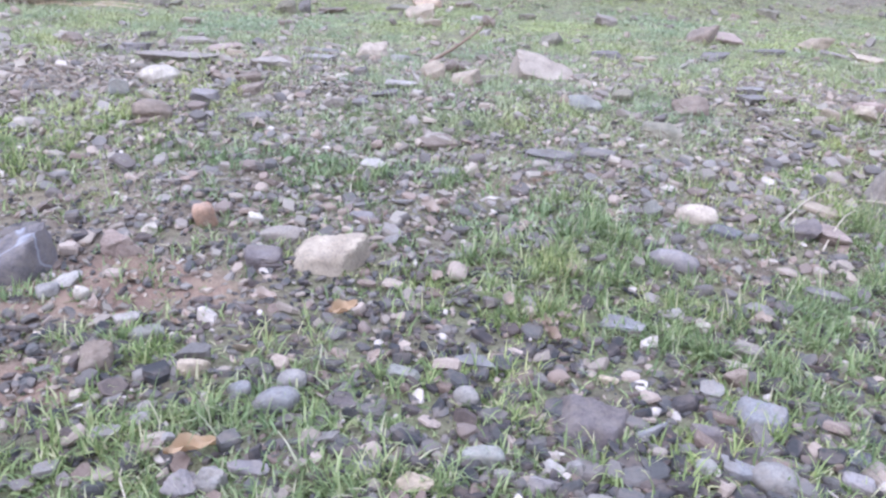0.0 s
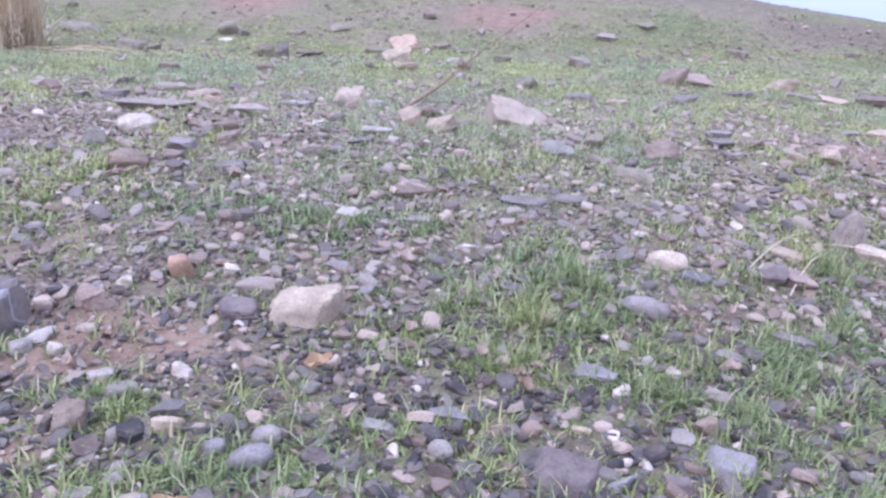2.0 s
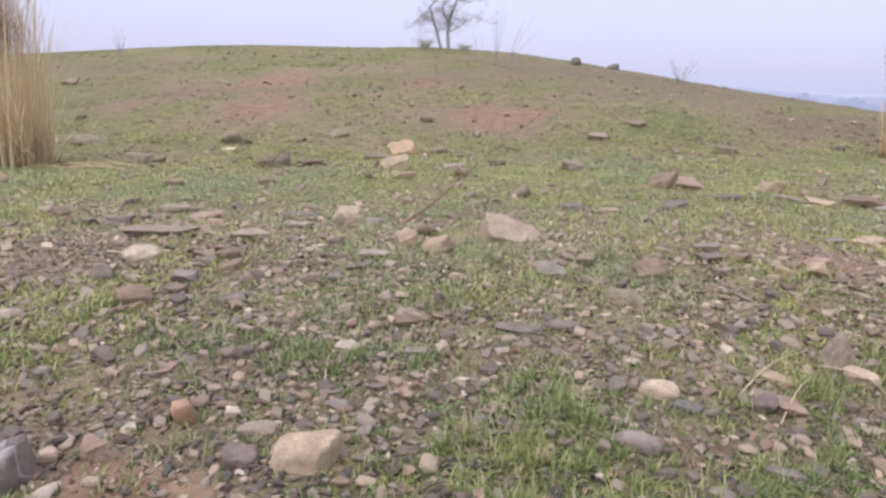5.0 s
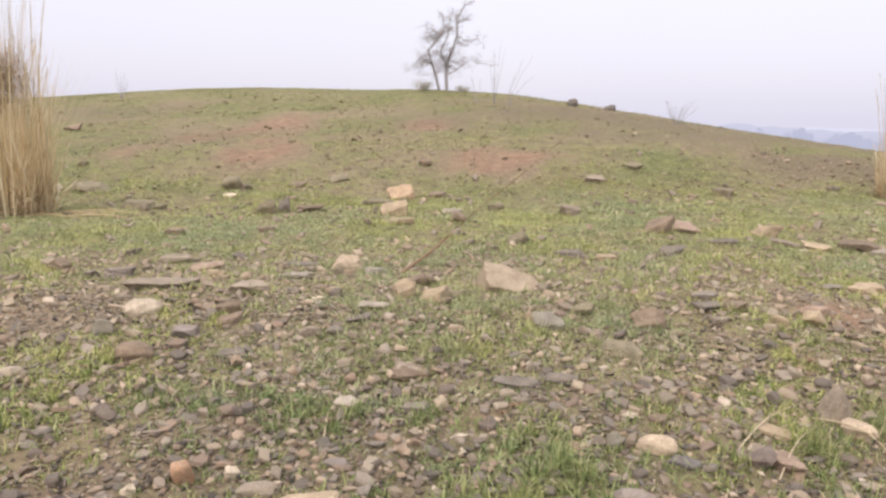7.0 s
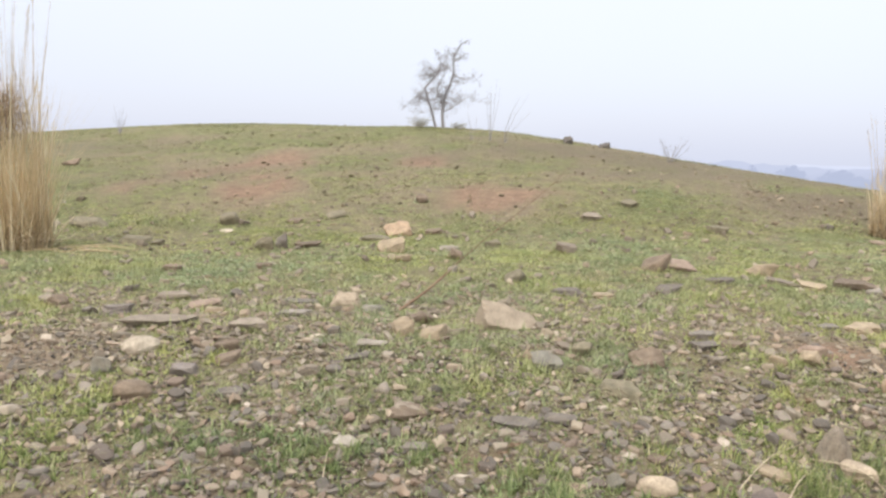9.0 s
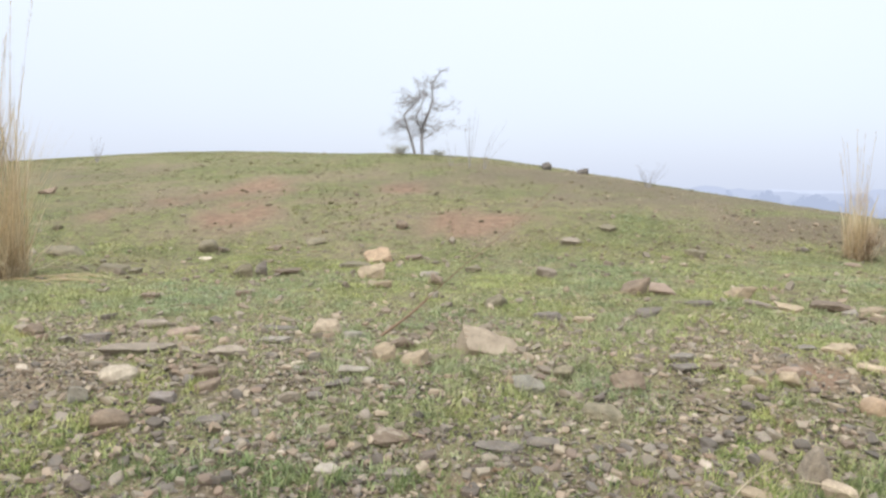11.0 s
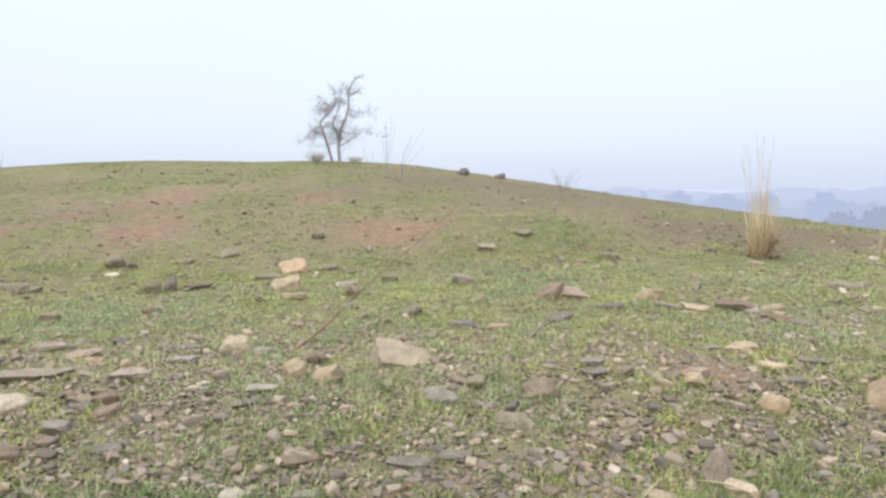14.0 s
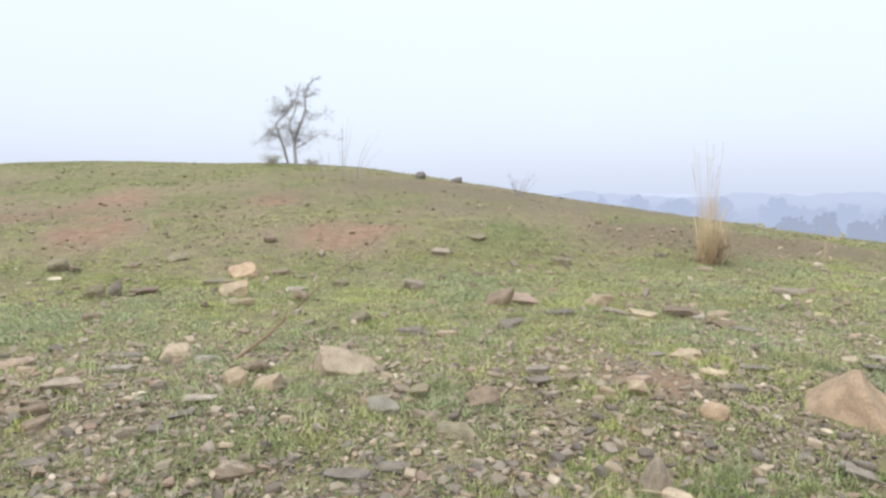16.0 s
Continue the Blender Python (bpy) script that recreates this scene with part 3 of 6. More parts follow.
# ---- ground: one sheet from underfoot to the horizon ----
def build_ground():
    radii = np.concatenate([[0.0], np.geomspace(0.25, 4500, 270)])
    cols = 420
    ang = np.linspace(0, 2 * np.pi, cols, endpoint=False)
    x, y = np.outer(radii, np.sin(ang)), np.outer(radii, np.cos(ang))
    z = terrain(x, y)
    close = np.exp(-np.hypot(x, y) / 14)
    z = z + close * (0.016 * (field(x, y, 0.11, 5) - 0.5) + 0.012 * (field(x, y, 0.045, 6) - 0.5)) + 0.05 * (field(x, y, 0.8, 7) - 0.5) * np.clip(np.hypot(x, y) / 8 - 1, 0, 1)
    verts = np.stack([x, y, z], 2).reshape(-1, 3)
    i, j = np.meshgrid(np.arange(1, len(radii) - 1), np.arange(cols), indexing="ij")
    a, b = i * cols + j, i * cols + (j + 1) % cols
    quads = np.stack([a, a + cols, b + cols, b], 2).reshape(-1, 4)
    # close the middle
    hub = np.stack([np.zeros(cols // 2, int), cols + np.arange(0, cols, 2), cols + np.arange(1, cols, 2), cols + (np.arange(2, cols + 2, 2) % cols)], 1)
    me = sheet("ground", verts, np.concatenate([quads, hub]), ground_material())
    for name, values in (("cover", grass_cover(x, y)), ("red", red_earth(x, y)), ("shade_and_wear", np.clip(gap_shade(x, y) + 0.4 * worn_ground(x, y), 0, 1))):
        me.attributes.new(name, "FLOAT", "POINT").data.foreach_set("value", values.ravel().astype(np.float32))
    return tagged(new("ground", me), "stony hillside soil with patchy turf and red earth", "ground", kind="structure")


ground = build_ground()

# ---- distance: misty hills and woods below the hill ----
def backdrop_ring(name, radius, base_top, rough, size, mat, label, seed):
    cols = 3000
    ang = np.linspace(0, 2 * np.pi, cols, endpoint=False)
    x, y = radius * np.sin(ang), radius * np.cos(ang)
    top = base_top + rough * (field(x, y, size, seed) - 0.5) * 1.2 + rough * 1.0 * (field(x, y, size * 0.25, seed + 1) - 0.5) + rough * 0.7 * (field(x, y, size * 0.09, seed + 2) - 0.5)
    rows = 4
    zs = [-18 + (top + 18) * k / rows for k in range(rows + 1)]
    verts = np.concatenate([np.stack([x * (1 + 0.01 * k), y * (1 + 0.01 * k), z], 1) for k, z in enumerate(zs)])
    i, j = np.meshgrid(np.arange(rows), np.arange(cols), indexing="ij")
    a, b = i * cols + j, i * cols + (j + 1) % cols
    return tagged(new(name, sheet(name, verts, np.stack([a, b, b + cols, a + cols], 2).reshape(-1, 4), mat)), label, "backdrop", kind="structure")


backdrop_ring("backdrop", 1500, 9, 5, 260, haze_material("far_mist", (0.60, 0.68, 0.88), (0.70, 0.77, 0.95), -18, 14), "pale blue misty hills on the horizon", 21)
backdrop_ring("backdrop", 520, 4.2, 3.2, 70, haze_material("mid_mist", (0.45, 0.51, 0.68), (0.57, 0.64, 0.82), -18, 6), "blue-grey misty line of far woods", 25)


def far_wood(bearing, distance, top_z, width, seed, mat):
    """One far tree mass: many small clumps of leaves over a short trunk."""
    rng = np.random.RandomState(seed)
    x, y = distance * math.sin(radians(bearing)), distance * math.cos(radians(bearing))
    ground_z = float(terrain(x, y))
    thing = new("far_tree")
    thing.location = (x, y, ground_z)
    height = top_z - ground_z
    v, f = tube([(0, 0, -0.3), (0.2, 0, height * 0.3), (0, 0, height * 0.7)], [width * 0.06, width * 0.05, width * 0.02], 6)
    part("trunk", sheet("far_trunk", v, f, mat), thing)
    n = 520
    c = rng.normal(0, 1, (n, 3))
    c /= np.linalg.norm(c, axis=1)[:, None]
    lobes = rng.uniform(-0.6, 0.6, (7, 3)) * [1, 1, 0.6]
    c = c * (0.5 * rng.rand(n, 1) ** 0.4) + lobes[rng.randint(0, 7, n)]
    c = c * [width * 0.5, width * 0.5, height * 0.36] + [0, 0, height * 0.62]
    bv, bf = BALLS[1]
    s = rng.uniform(0.016, 0.065, n) * width
    verts = (c[:, None] + bv[None] * s[:, None, None] * rng.uniform(0.5, 1.4, (n, len(bv), 1))).reshape(-1, 3)
    faces = (np.arange(n)[:, None, None] * len(bv) + bf[None]).reshape(-1, 3)
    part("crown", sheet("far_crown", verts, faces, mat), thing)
    return tagged(thing, "distant tree fading into blue mist below the hill", "tree", "trees in the misty valley")


# valley trees glow in flat mist colours instead of taking light
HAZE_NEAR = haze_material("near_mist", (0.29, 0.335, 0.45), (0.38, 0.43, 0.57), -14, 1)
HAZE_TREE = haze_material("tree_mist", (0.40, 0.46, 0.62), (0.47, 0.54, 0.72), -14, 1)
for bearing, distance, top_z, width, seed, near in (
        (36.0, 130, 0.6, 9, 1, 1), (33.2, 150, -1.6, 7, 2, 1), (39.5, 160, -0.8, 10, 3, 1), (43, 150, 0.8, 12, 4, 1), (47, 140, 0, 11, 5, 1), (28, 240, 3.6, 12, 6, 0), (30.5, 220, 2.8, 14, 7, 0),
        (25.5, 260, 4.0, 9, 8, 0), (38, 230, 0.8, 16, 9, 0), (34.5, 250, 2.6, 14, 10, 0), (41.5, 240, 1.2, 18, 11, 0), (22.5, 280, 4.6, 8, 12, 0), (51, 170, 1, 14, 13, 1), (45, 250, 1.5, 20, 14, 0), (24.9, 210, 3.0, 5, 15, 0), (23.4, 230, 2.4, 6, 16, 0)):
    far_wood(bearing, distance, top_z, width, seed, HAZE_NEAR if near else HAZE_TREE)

# ---- stones that stand out ----
PLACED = []


def stone(x, y, w, d, h, yaw, kind, colour, name, label):
    """A single stone bedded in the ground: width, depth and height in metres."""
    v, f = rock_shape(kind, len(PLACED) + 40, 4 if w > 0.05 else 2)
    h = h if kind == "slab" else h * 1.15
    me = sheet(name, v * [w, d, h], f, STONE[colour])
    me.set_sharp_from_angle(angle=radians(30))
    ob = new(name, me)
    rng = random.Random(len(PLACED))
    tip = (rng.uniform(-0.12, 0.12), rng.uniform(-0.15, 0.1)) if kind == "slab" else (rng.uniform(-0.1, 0.1), rng.uniform(-0.1, 0.1))
    ob.matrix_basis = Matrix.Translation((x, y, float(terrain(x, y)) + h * (0.36 if kind == "slab" else 0.25))) @ slope_turn(x, y, yaw, tip)
    PLACED.append((x, y, w, d))
    return tagged(ob, label, "stone", "loose stones on the slope")


stone(-0.295, 2.236, 0.238, 0.132, 0.117, 1, 'loaf', 'beige', 'rock', 'large rounded blocky beige sandstone rock among gravel and young grass')
stone(-1.168, 2.102, 0.227, 0.127, 0.158, 20, 'loaf', 'veined', 'boulder', 'large rounded dark grey boulder with pale vein on soil')
stone(-0.488, 2.215, 0.125, 0.098, 0.054, 10, 'slab', 'purple', 'stone_slab', 'hand-sized flat purple-grey slab among gravel and young grass')
stone(-0.466, 2.383, 0.133, 0.079, 0.044, 3, 'slab', 'taupe', 'stone_slab', 'hand-sized flat grey-brown slab among gravel and young grass')
stone(-0.723, 2.444, 0.081, 0.063, 0.092, 6, 'cobble', 'orange', 'cobble', 'hand-sized smooth rounded rusty orange cobble among gravel and young grass')
stone(-0.880, 2.382, 0.052, 0.040, 0.036, 18, 'block', 'white', 'rock', 'small angular chalky white rock among gravel and young grass')
stone(-0.569, 2.491, 0.066, 0.051, 0.036, 23, 'block', 'white', 'rock', 'small angular chalky white rock among gravel and young grass')
stone(-0.924, 2.261, 0.116, 0.089, 0.074, 30, 'block', 'rosy', 'rock', 'hand-sized angular dull reddish rock on bare reddish soil')
stone(-1.000, 2.061, 0.093, 0.045, 0.043, 32, 'block', 'pale', 'rock', 'hand-sized angular pale grey rock on bare reddish soil')
stone(-1.029, 2.006, 0.063, 0.049, 0.040, 21, 'cobble', 'grey', 'cobble', 'small smooth rounded mid-grey cobble on bare reddish soil')
stone(-0.935, 2.003, 0.042, 0.032, 0.048, 26, 'block', 'white', 'rock', 'small angular chalky white rock on bare reddish soil')
stone(-0.770, 1.689, 0.084, 0.065, 0.071, 19, 'boxy', 'brown', 'rock', 'hand-sized blocky dark brown rock on bare reddish soil')
stone(-0.544, 1.683, 0.084, 0.040, 0.045, 10, 'block', 'tan', 'rock', 'hand-sized angular light tan rock in loose slate gravel')
stone(-0.570, 1.750, 0.107, 0.047, 0.032, 9, 'slab', 'slate', 'stone_slab', 'hand-sized flat dark slate slab in loose slate gravel')
stone(-0.695, 1.808, 0.090, 0.043, 0.048, 14, 'pebble', 'greenish', 'cobble', 'hand-sized smooth rounded greenish grey cobble on bare reddish soil')
stone(-0.774, 1.895, 0.068, 0.043, 0.027, 33, 'slab', 'pale', 'stone_slab', 'small flat pale grey slab on bare reddish soil')
stone(-0.406, 1.721, 0.052, 0.040, 0.034, 21, 'block', 'dark', 'rock', 'small angular dark grey rock in loose slate gravel')
stone(-0.333, 1.594, 0.109, 0.060, 0.059, 19, 'pebble', 'blue', 'cobble', 'hand-sized smooth rounded blue-grey cobble in loose slate gravel')
stone(-0.310, 1.676, 0.071, 0.054, 0.049, 18, 'pebble', 'grey', 'cobble', 'small smooth rounded mid-grey cobble in loose slate gravel')
stone(-0.176, 1.608, 0.063, 0.048, 0.039, -1, 'block', 'purple', 'rock', 'small angular purple-grey rock in loose slate gravel')
stone(-0.049, 1.735, 0.092, 0.041, 0.029, -3, 'slab', 'greenish', 'stone_slab', 'hand-sized flat greenish grey slab in loose slate gravel')
stone(0.099, 1.663, 0.064, 0.049, 0.048, -0, 'pebble', 'pale', 'cobble', 'small smooth rounded pale grey cobble in loose slate gravel')
stone(-0.420, 1.622, 0.053, 0.041, 0.040, 20, 'cobble', 'blue', 'cobble', 'small smooth rounded blue-grey cobble in loose slate gravel')
stone(0.385, 1.61, 0.208, 0.15, 0.055, -5, 'ledge', 'purple', 'rock', 'large flat-topped angular purple-grey rock in loose slate gravel')
stone(0.517, 1.576, 0.075, 0.045, 0.041, -9, 'block', 'blue', 'rock', 'hand-sized angular blue-grey rock in loose slate gravel')
stone(0.785, 1.645, 0.155, 0.10, 0.052, -12, 'ledge', 'blue', 'rock', 'hand-sized flat-topped angular blue-grey rock in loose slate gravel')
stone(0.757, 2.033, 0.055, 0.042, 0.043, -18, 'block', 'white', 'rock', 'small angular chalky white rock among gravel and young grass')
stone(0.685, 2.078, 0.072, 0.040, 0.039, -14, 'block', 'pale', 'rock', 'small angular pale grey rock among gravel and young grass')
stone(0.537, 2.027, 0.129, 0.056, 0.031, -15, 'slab', 'blue', 'stone_slab', 'hand-sized flat blue-grey slab among gravel and young grass')
stone(0.758, 2.356, 0.166, 0.080, 0.070, -26, 'pebble', 'lilac', 'cobble', 'hand-sized smooth rounded lilac-grey cobble among gravel and young grass')
stone(0.906, 2.654, 0.152, 0.073, 0.065, -19, 'pebble', 'pink', 'cobble', 'hand-sized smooth rounded pinkish buff cobble among gravel and young grass')
stone(0.760, 2.689, 0.084, 0.065, 0.060, -26, 'block', 'greenish', 'rock', 'hand-sized angular greenish grey rock among gravel and young grass')
stone(1.25, 2.57, 0.10, 0.085, 0.07, -15, 'block', 'purple', 'rock', 'hand-sized angular purple-grey rock among gravel and young grass')
stone(1.334, 2.56, 0.152, 0.099, 0.055, -19, 'slab', 'rosy', 'stone_slab', 'hand-sized flat dull reddish slab among gravel and young grass')
stone(1.381, 2.755, 0.156, 0.076, 0.035, -25, 'slab', 'tan', 'stone_slab', 'hand-sized flat light tan slab among gravel and young grass')
stone(0.779, 1.789, 0.066, 0.051, 0.059, -28, 'block', 'brown', 'rock', 'small angular dark brown rock in loose slate gravel')
stone(0.806, 1.861, 0.075, 0.032, 0.019, -14, 'slab', 'white', 'stone_slab', 'small flat chalky white slab in loose slate gravel')
stone(0.455, 1.784, 0.054, 0.028, 0.029, -12, 'block', 'tan', 'rock', 'small angular light tan rock in loose slate gravel')
stone(0.961, 1.511, 0.056, 0.070, 0.024, -23, 'slab', 'navy', 'stone_slab', 'small flat dark bluish slate slab in loose slate gravel')
stone(0.744, 1.498, 0.037, 0.028, 0.051, -18, 'block', 'lilac', 'rock', 'small angular lilac-grey rock in loose slate gravel')
stone(0.954, 1.617, 0.068, 0.033, 0.036, -30, 'block', 'rosy', 'rock', 'small angular dull reddish rock in loose slate gravel')
stone(0.742, 1.427, 0.106, 0.082, 0.054, -30, 'pebble', 'grey', 'cobble', 'hand-sized smooth rounded mid-grey cobble in loose slate gravel')
stone(0.258, 1.397, 0.078, 0.044, 0.042, -8, 'block', 'lilac', 'rock', 'hand-sized angular lilac-grey rock in loose slate gravel')
stone(0.282, 1.450, 0.060, 0.034, 0.032, -13, 'block', 'pale', 'rock', 'small angular pale grey rock in loose slate gravel')
stone(0.326, 1.439, 0.041, 0.032, 0.051, -21, 'cobble', 'grey', 'cobble', 'small smooth rounded mid-grey cobble in loose slate gravel')
stone(0.135, 1.472, 0.095, 0.046, 0.044, -10, 'cobble', 'greenish', 'cobble', 'hand-sized smooth rounded greenish grey cobble in loose slate gravel')
stone(0.177, 1.424, 0.053, 0.026, 0.029, 1, 'cobble', 'grey', 'cobble', 'small smooth rounded mid-grey cobble in loose slate gravel')
stone(-0.462, 1.320, 0.072, 0.055, 0.050, 9, 'block', 'lilac', 'rock', 'small angular lilac-grey rock in loose slate gravel')
stone(-0.410, 1.331, 0.072, 0.055, 0.060, 7, 'block', 'grey', 'rock', 'small angular mid-grey rock in loose slate gravel')
stone(-0.602, 1.498, 0.049, 0.038, 0.027, 25, 'cobble', 'lilac', 'cobble', 'small smooth rounded lilac-grey cobble in loose slate gravel')
stone(-0.658, 1.456, 0.065, 0.049, 0.028, 19, 'slab', 'grey', 'stone_slab', 'small flat mid-grey slab in loose slate gravel')
stone(-0.549, 1.418, 0.050, 0.038, 0.037, 22, 'block', 'rosy', 'rock', 'small angular dull reddish rock in loose slate gravel')
stone(-0.528, 1.442, 0.034, 0.026, 0.040, 20, 'block', 'grey', 'rock', 'small angular mid-grey rock in loose slate gravel')
stone(-0.438, 1.791, 0.078, 0.037, 0.039, 10, 'block', 'tan', 'rock', 'hand-sized angular light tan rock in loose slate gravel')
stone(0.003, 3.177, 0.174, 0.092, 0.039, 12, 'slab', 'brown', 'stone_slab', 'hand-sized flat dark brown slab among gravel and young grass')
stone(0.035, 2.926, 0.127, 0.056, 0.026, -8, 'slab', 'grey', 'stone_slab', 'hand-sized flat mid-grey slab among gravel and young grass')
stone(-0.230, 2.932, 0.101, 0.079, 0.036, 3, 'slab', 'pale', 'stone_slab', 'hand-sized flat pale grey slab among gravel and young grass')
stone(-0.130, 2.410, 0.055, 0.069, 0.024, -4, 'slab', 'grey', 'stone_slab', 'small flat mid-grey slab among gravel and young grass')
stone(0.125, 1.799, 0.109, 0.047, 0.030, -1, 'slab', 'blue', 'stone_slab', 'hand-sized flat blue-grey slab in loose slate gravel')
stone(1.189, 2.222, 0.135, 0.061, 0.034, -34, 'slab', 'slate', 'stone_slab', 'hand-sized flat dark slate slab among gravel and young grass')
stone(0.955, 2.116, 0.112, 0.048, 0.028, -28, 'slab', 'slate', 'stone_slab', 'hand-sized flat dark slate slab among gravel and young grass')
stone(-0.262, 2.631, 0.080, 0.042, 0.021, 12, 'slab', 'grey', 'stone_slab', 'hand-sized flat mid-grey slab among gravel and young grass')
stone(-0.234, 2.548, 0.097, 0.048, 0.025, 1, 'slab', 'lilac', 'stone_slab', 'hand-sized flat lilac-grey slab among gravel and young grass')
stone(0.851, 1.920, 0.100, 0.053, 0.034, -22, 'slab', 'taupe', 'stone_slab', 'hand-sized flat grey-brown slab among gravel and young grass')
stone(0.707, 1.755, 0.061, 0.076, 0.026, -12, 'slab', 'grey', 'stone_slab', 'small flat mid-grey slab in loose slate gravel')
stone(-0.013, 1.371, 0.086, 0.041, 0.040, -9, 'block', 'tan', 'rock', 'hand-sized angular light tan rock in loose slate gravel')
stone(0.672, 1.458, 0.082, 0.053, 0.035, -35, 'slab', 'blue', 'stone_slab', 'hand-sized flat blue-grey slab in loose slate gravel')
stone(0.601, 1.462, 0.059, 0.046, 0.033, -29, 'block', 'greenish', 'rock', 'small angular greenish grey rock in loose slate gravel')
stone(0.645, 1.572, 0.085, 0.047, 0.034, -16, 'slab', 'purple', 'stone_slab', 'hand-sized flat purple-grey slab in loose slate gravel')
stone(0.983, 2.567, 0.125, 0.058, 0.030, -18, 'slab', 'navy', 'stone_slab', 'hand-sized flat dark bluish slate slab among gravel and young grass')
stone(0.998, 1.474, 0.074, 0.057, 0.033, -40, 'block', 'taupe', 'rock', 'small angular grey-brown rock in loose slate gravel')
stone(0.924, 1.434, 0.071, 0.055, 0.031, -37, 'cobble', 'lilac', 'cobble', 'small smooth rounded lilac-grey cobble in loose slate gravel')
stone(-0.213, 1.489, 0.078, 0.035, 0.026, 1, 'slab', 'slate', 'stone_slab', 'hand-sized flat dark slate slab in loose slate gravel')
stone(-0.120, 1.409, 0.050, 0.038, 0.026, 4, 'block', 'grey', 'rock', 'small angular mid-grey rock in loose slate gravel')
stone(-0.346, 1.382, 0.088, 0.038, 0.025, 3, 'slab', 'lilac', 'stone_slab', 'hand-sized flat lilac-grey slab in loose slate gravel')
stone(-0.881, 1.663, 0.055, 0.027, 0.018, 33, 'slab', 'slate', 'stone_slab', 'small flat dark slate slab on bare reddish soil')
stone(-0.732, 1.344, 0.058, 0.038, 0.025, 38, 'slab', 'grey', 'stone_slab', 'small flat mid-grey slab in loose slate gravel')
stone(0.575, 4.40, 0.385, 0.25, 0.15, 4, 'wedge', 'pink', 'rock', 'large pinkish buff slab tilted up out of stony turf')
stone(0.679, 3.688, 0.174, 0.146, 0.052, -5, 'slab', 'greenish', 'stone_slab', 'hand-sized flat greenish grey slab half sunk in stony turf')
stone(1.172, 3.733, 0.183, 0.12, 0.085, -6, 'boxy', 'brown', 'rock', 'hand-sized angular dark brown rock half sunk in stony turf')
stone(0.949, 3.368, 0.210, 0.133, 0.051, -27, 'slab', 'mossy', 'stone_slab', 'large flat dark olive slab half sunk in stony turf')
stone(-0.194, 3.934, 0.186, 0.081, 0.036, -2, 'slab', 'pale', 'stone_slab', 'hand-sized flat pale grey slab half sunk in stony turf')
stone(-0.245, 3.726, 0.149, 0.074, 0.034, 15, 'slab', 'slate', 'stone_slab', 'hand-sized flat dark slate slab half sunk in stony turf')
stone(-0.033, 4.176, 0.125, 0.10, 0.115, 7, 'boxy', 'tan', 'rock', 'hand-sized angular light tan rock half sunk in stony turf')
stone(0.126, 4.125, 0.17, 0.12, 0.095, -4, 'loaf', 'tan', 'rock', 'hand-sized rounded light tan rock half sunk in stony turf')
stone(0.256, 4.165, 0.12, 0.09, 0.055, 12, 'block', 'mossy', 'rock', 'hand-sized angular dark olive rock half sunk in stony turf')
stone(0.076, 4.500, 0.165, 0.10, 0.085, 10, 'block', 'brown', 'rock', 'hand-sized angular dark brown rock half sunk in stony turf')
stone(-1.300, 3.80, 0.18, 0.14, 0.085, 22, 'pebble', 'white', 'rock', 'hand-sized rounded chalky white rock half sunk in stony turf')
stone(-0.415, 4.936, 0.235, 0.166, 0.105, 13, 'block', 'pink', 'rock', 'large angular pinkish buff rock half sunk in stony turf')
stone(-0.551, 1.433, 0.058, 0.045, 0.036, 17, 'block', 'pink', 'rock', 'small angular pinkish buff rock in loose slate gravel')
stone(0.77, 5.83, 0.19, 0.135, 0.105, -8, 'loaf', 'mossy', 'rock', 'hand-sized rounded dark olive-brown rock in short green grass uphill')
stone(1.100, 5.425, 0.248, 0.12, 0.062, -12, 'slab', 'slate', 'stone_slab', 'large flat dark slate slab in short green grass uphill')
stone(1.323, 5.336, 0.214, 0.11, 0.050, -22, 'slab', 'tan', 'stone_slab', 'large flat light tan slab half sunk in stony turf')
stone(2.014, 6.419, 0.25, 0.191, 0.165, -20, 'loaf', 'brown', 'rock', 'large rounded dark brown rock in short green grass uphill')
stone(2.226, 6.446, 0.280, 0.253, 0.060, -7, 'slab', 'rosy', 'stone_slab', 'large flat dull rosy slab in short green grass uphill')
stone(2.794, 5.794, 0.285, 0.142, 0.045, -29, 'slab', 'taupe', 'stone_slab', 'large flat grey-brown slab in short green grass uphill')
stone(2.929, 5.655, 0.217, 0.137, 0.084, -39, 'block', 'tan', 'rock', 'large angular light tan rock in short green grass uphill')
stone(3.292, 5.712, 0.329, 0.234, 0.074, -40, 'slab', 'brown', 'stone_slab', 'large flat dark brown slab in short green grass uphill')
stone(2.612, 4.366, 0.212, 0.143, 0.054, -38, 'slab', 'tan', 'stone_slab', 'large flat light tan slab half sunk in stony turf')
stone(-0.166, 8.605, 0.29, 0.24, 0.15, 8, 'boxy', 'ochre', 'rock', 'large angular ochre rock in short green grass uphill')
stone(-0.198, 7.327, 0.27, 0.199, 0.15, -2, 'boxy', 'tan', 'rock', 'large angular light tan rock in short green grass uphill')
stone(-0.083, 6.761, 0.170, 0.128, 0.073, -4, 'block', 'tan', 'rock', 'hand-sized angular light tan rock in short green grass uphill')
stone(0.241, 8.642, 0.229, 0.204, 0.053, -11, 'slab', 'brown', 'stone_slab', 'large flat dark brown slab in short green grass uphill')
stone(-0.394, 8.284, 0.342, 0.187, 0.051, 14, 'slab', 'mossy', 'stone_slab', 'large flat dark olive slab in short green grass uphill')
stone(0.356, 7.626, 0.203, 0.187, 0.053, -4, 'slab', 'pale', 'stone_slab', 'large flat pale grey slab in short green grass uphill')
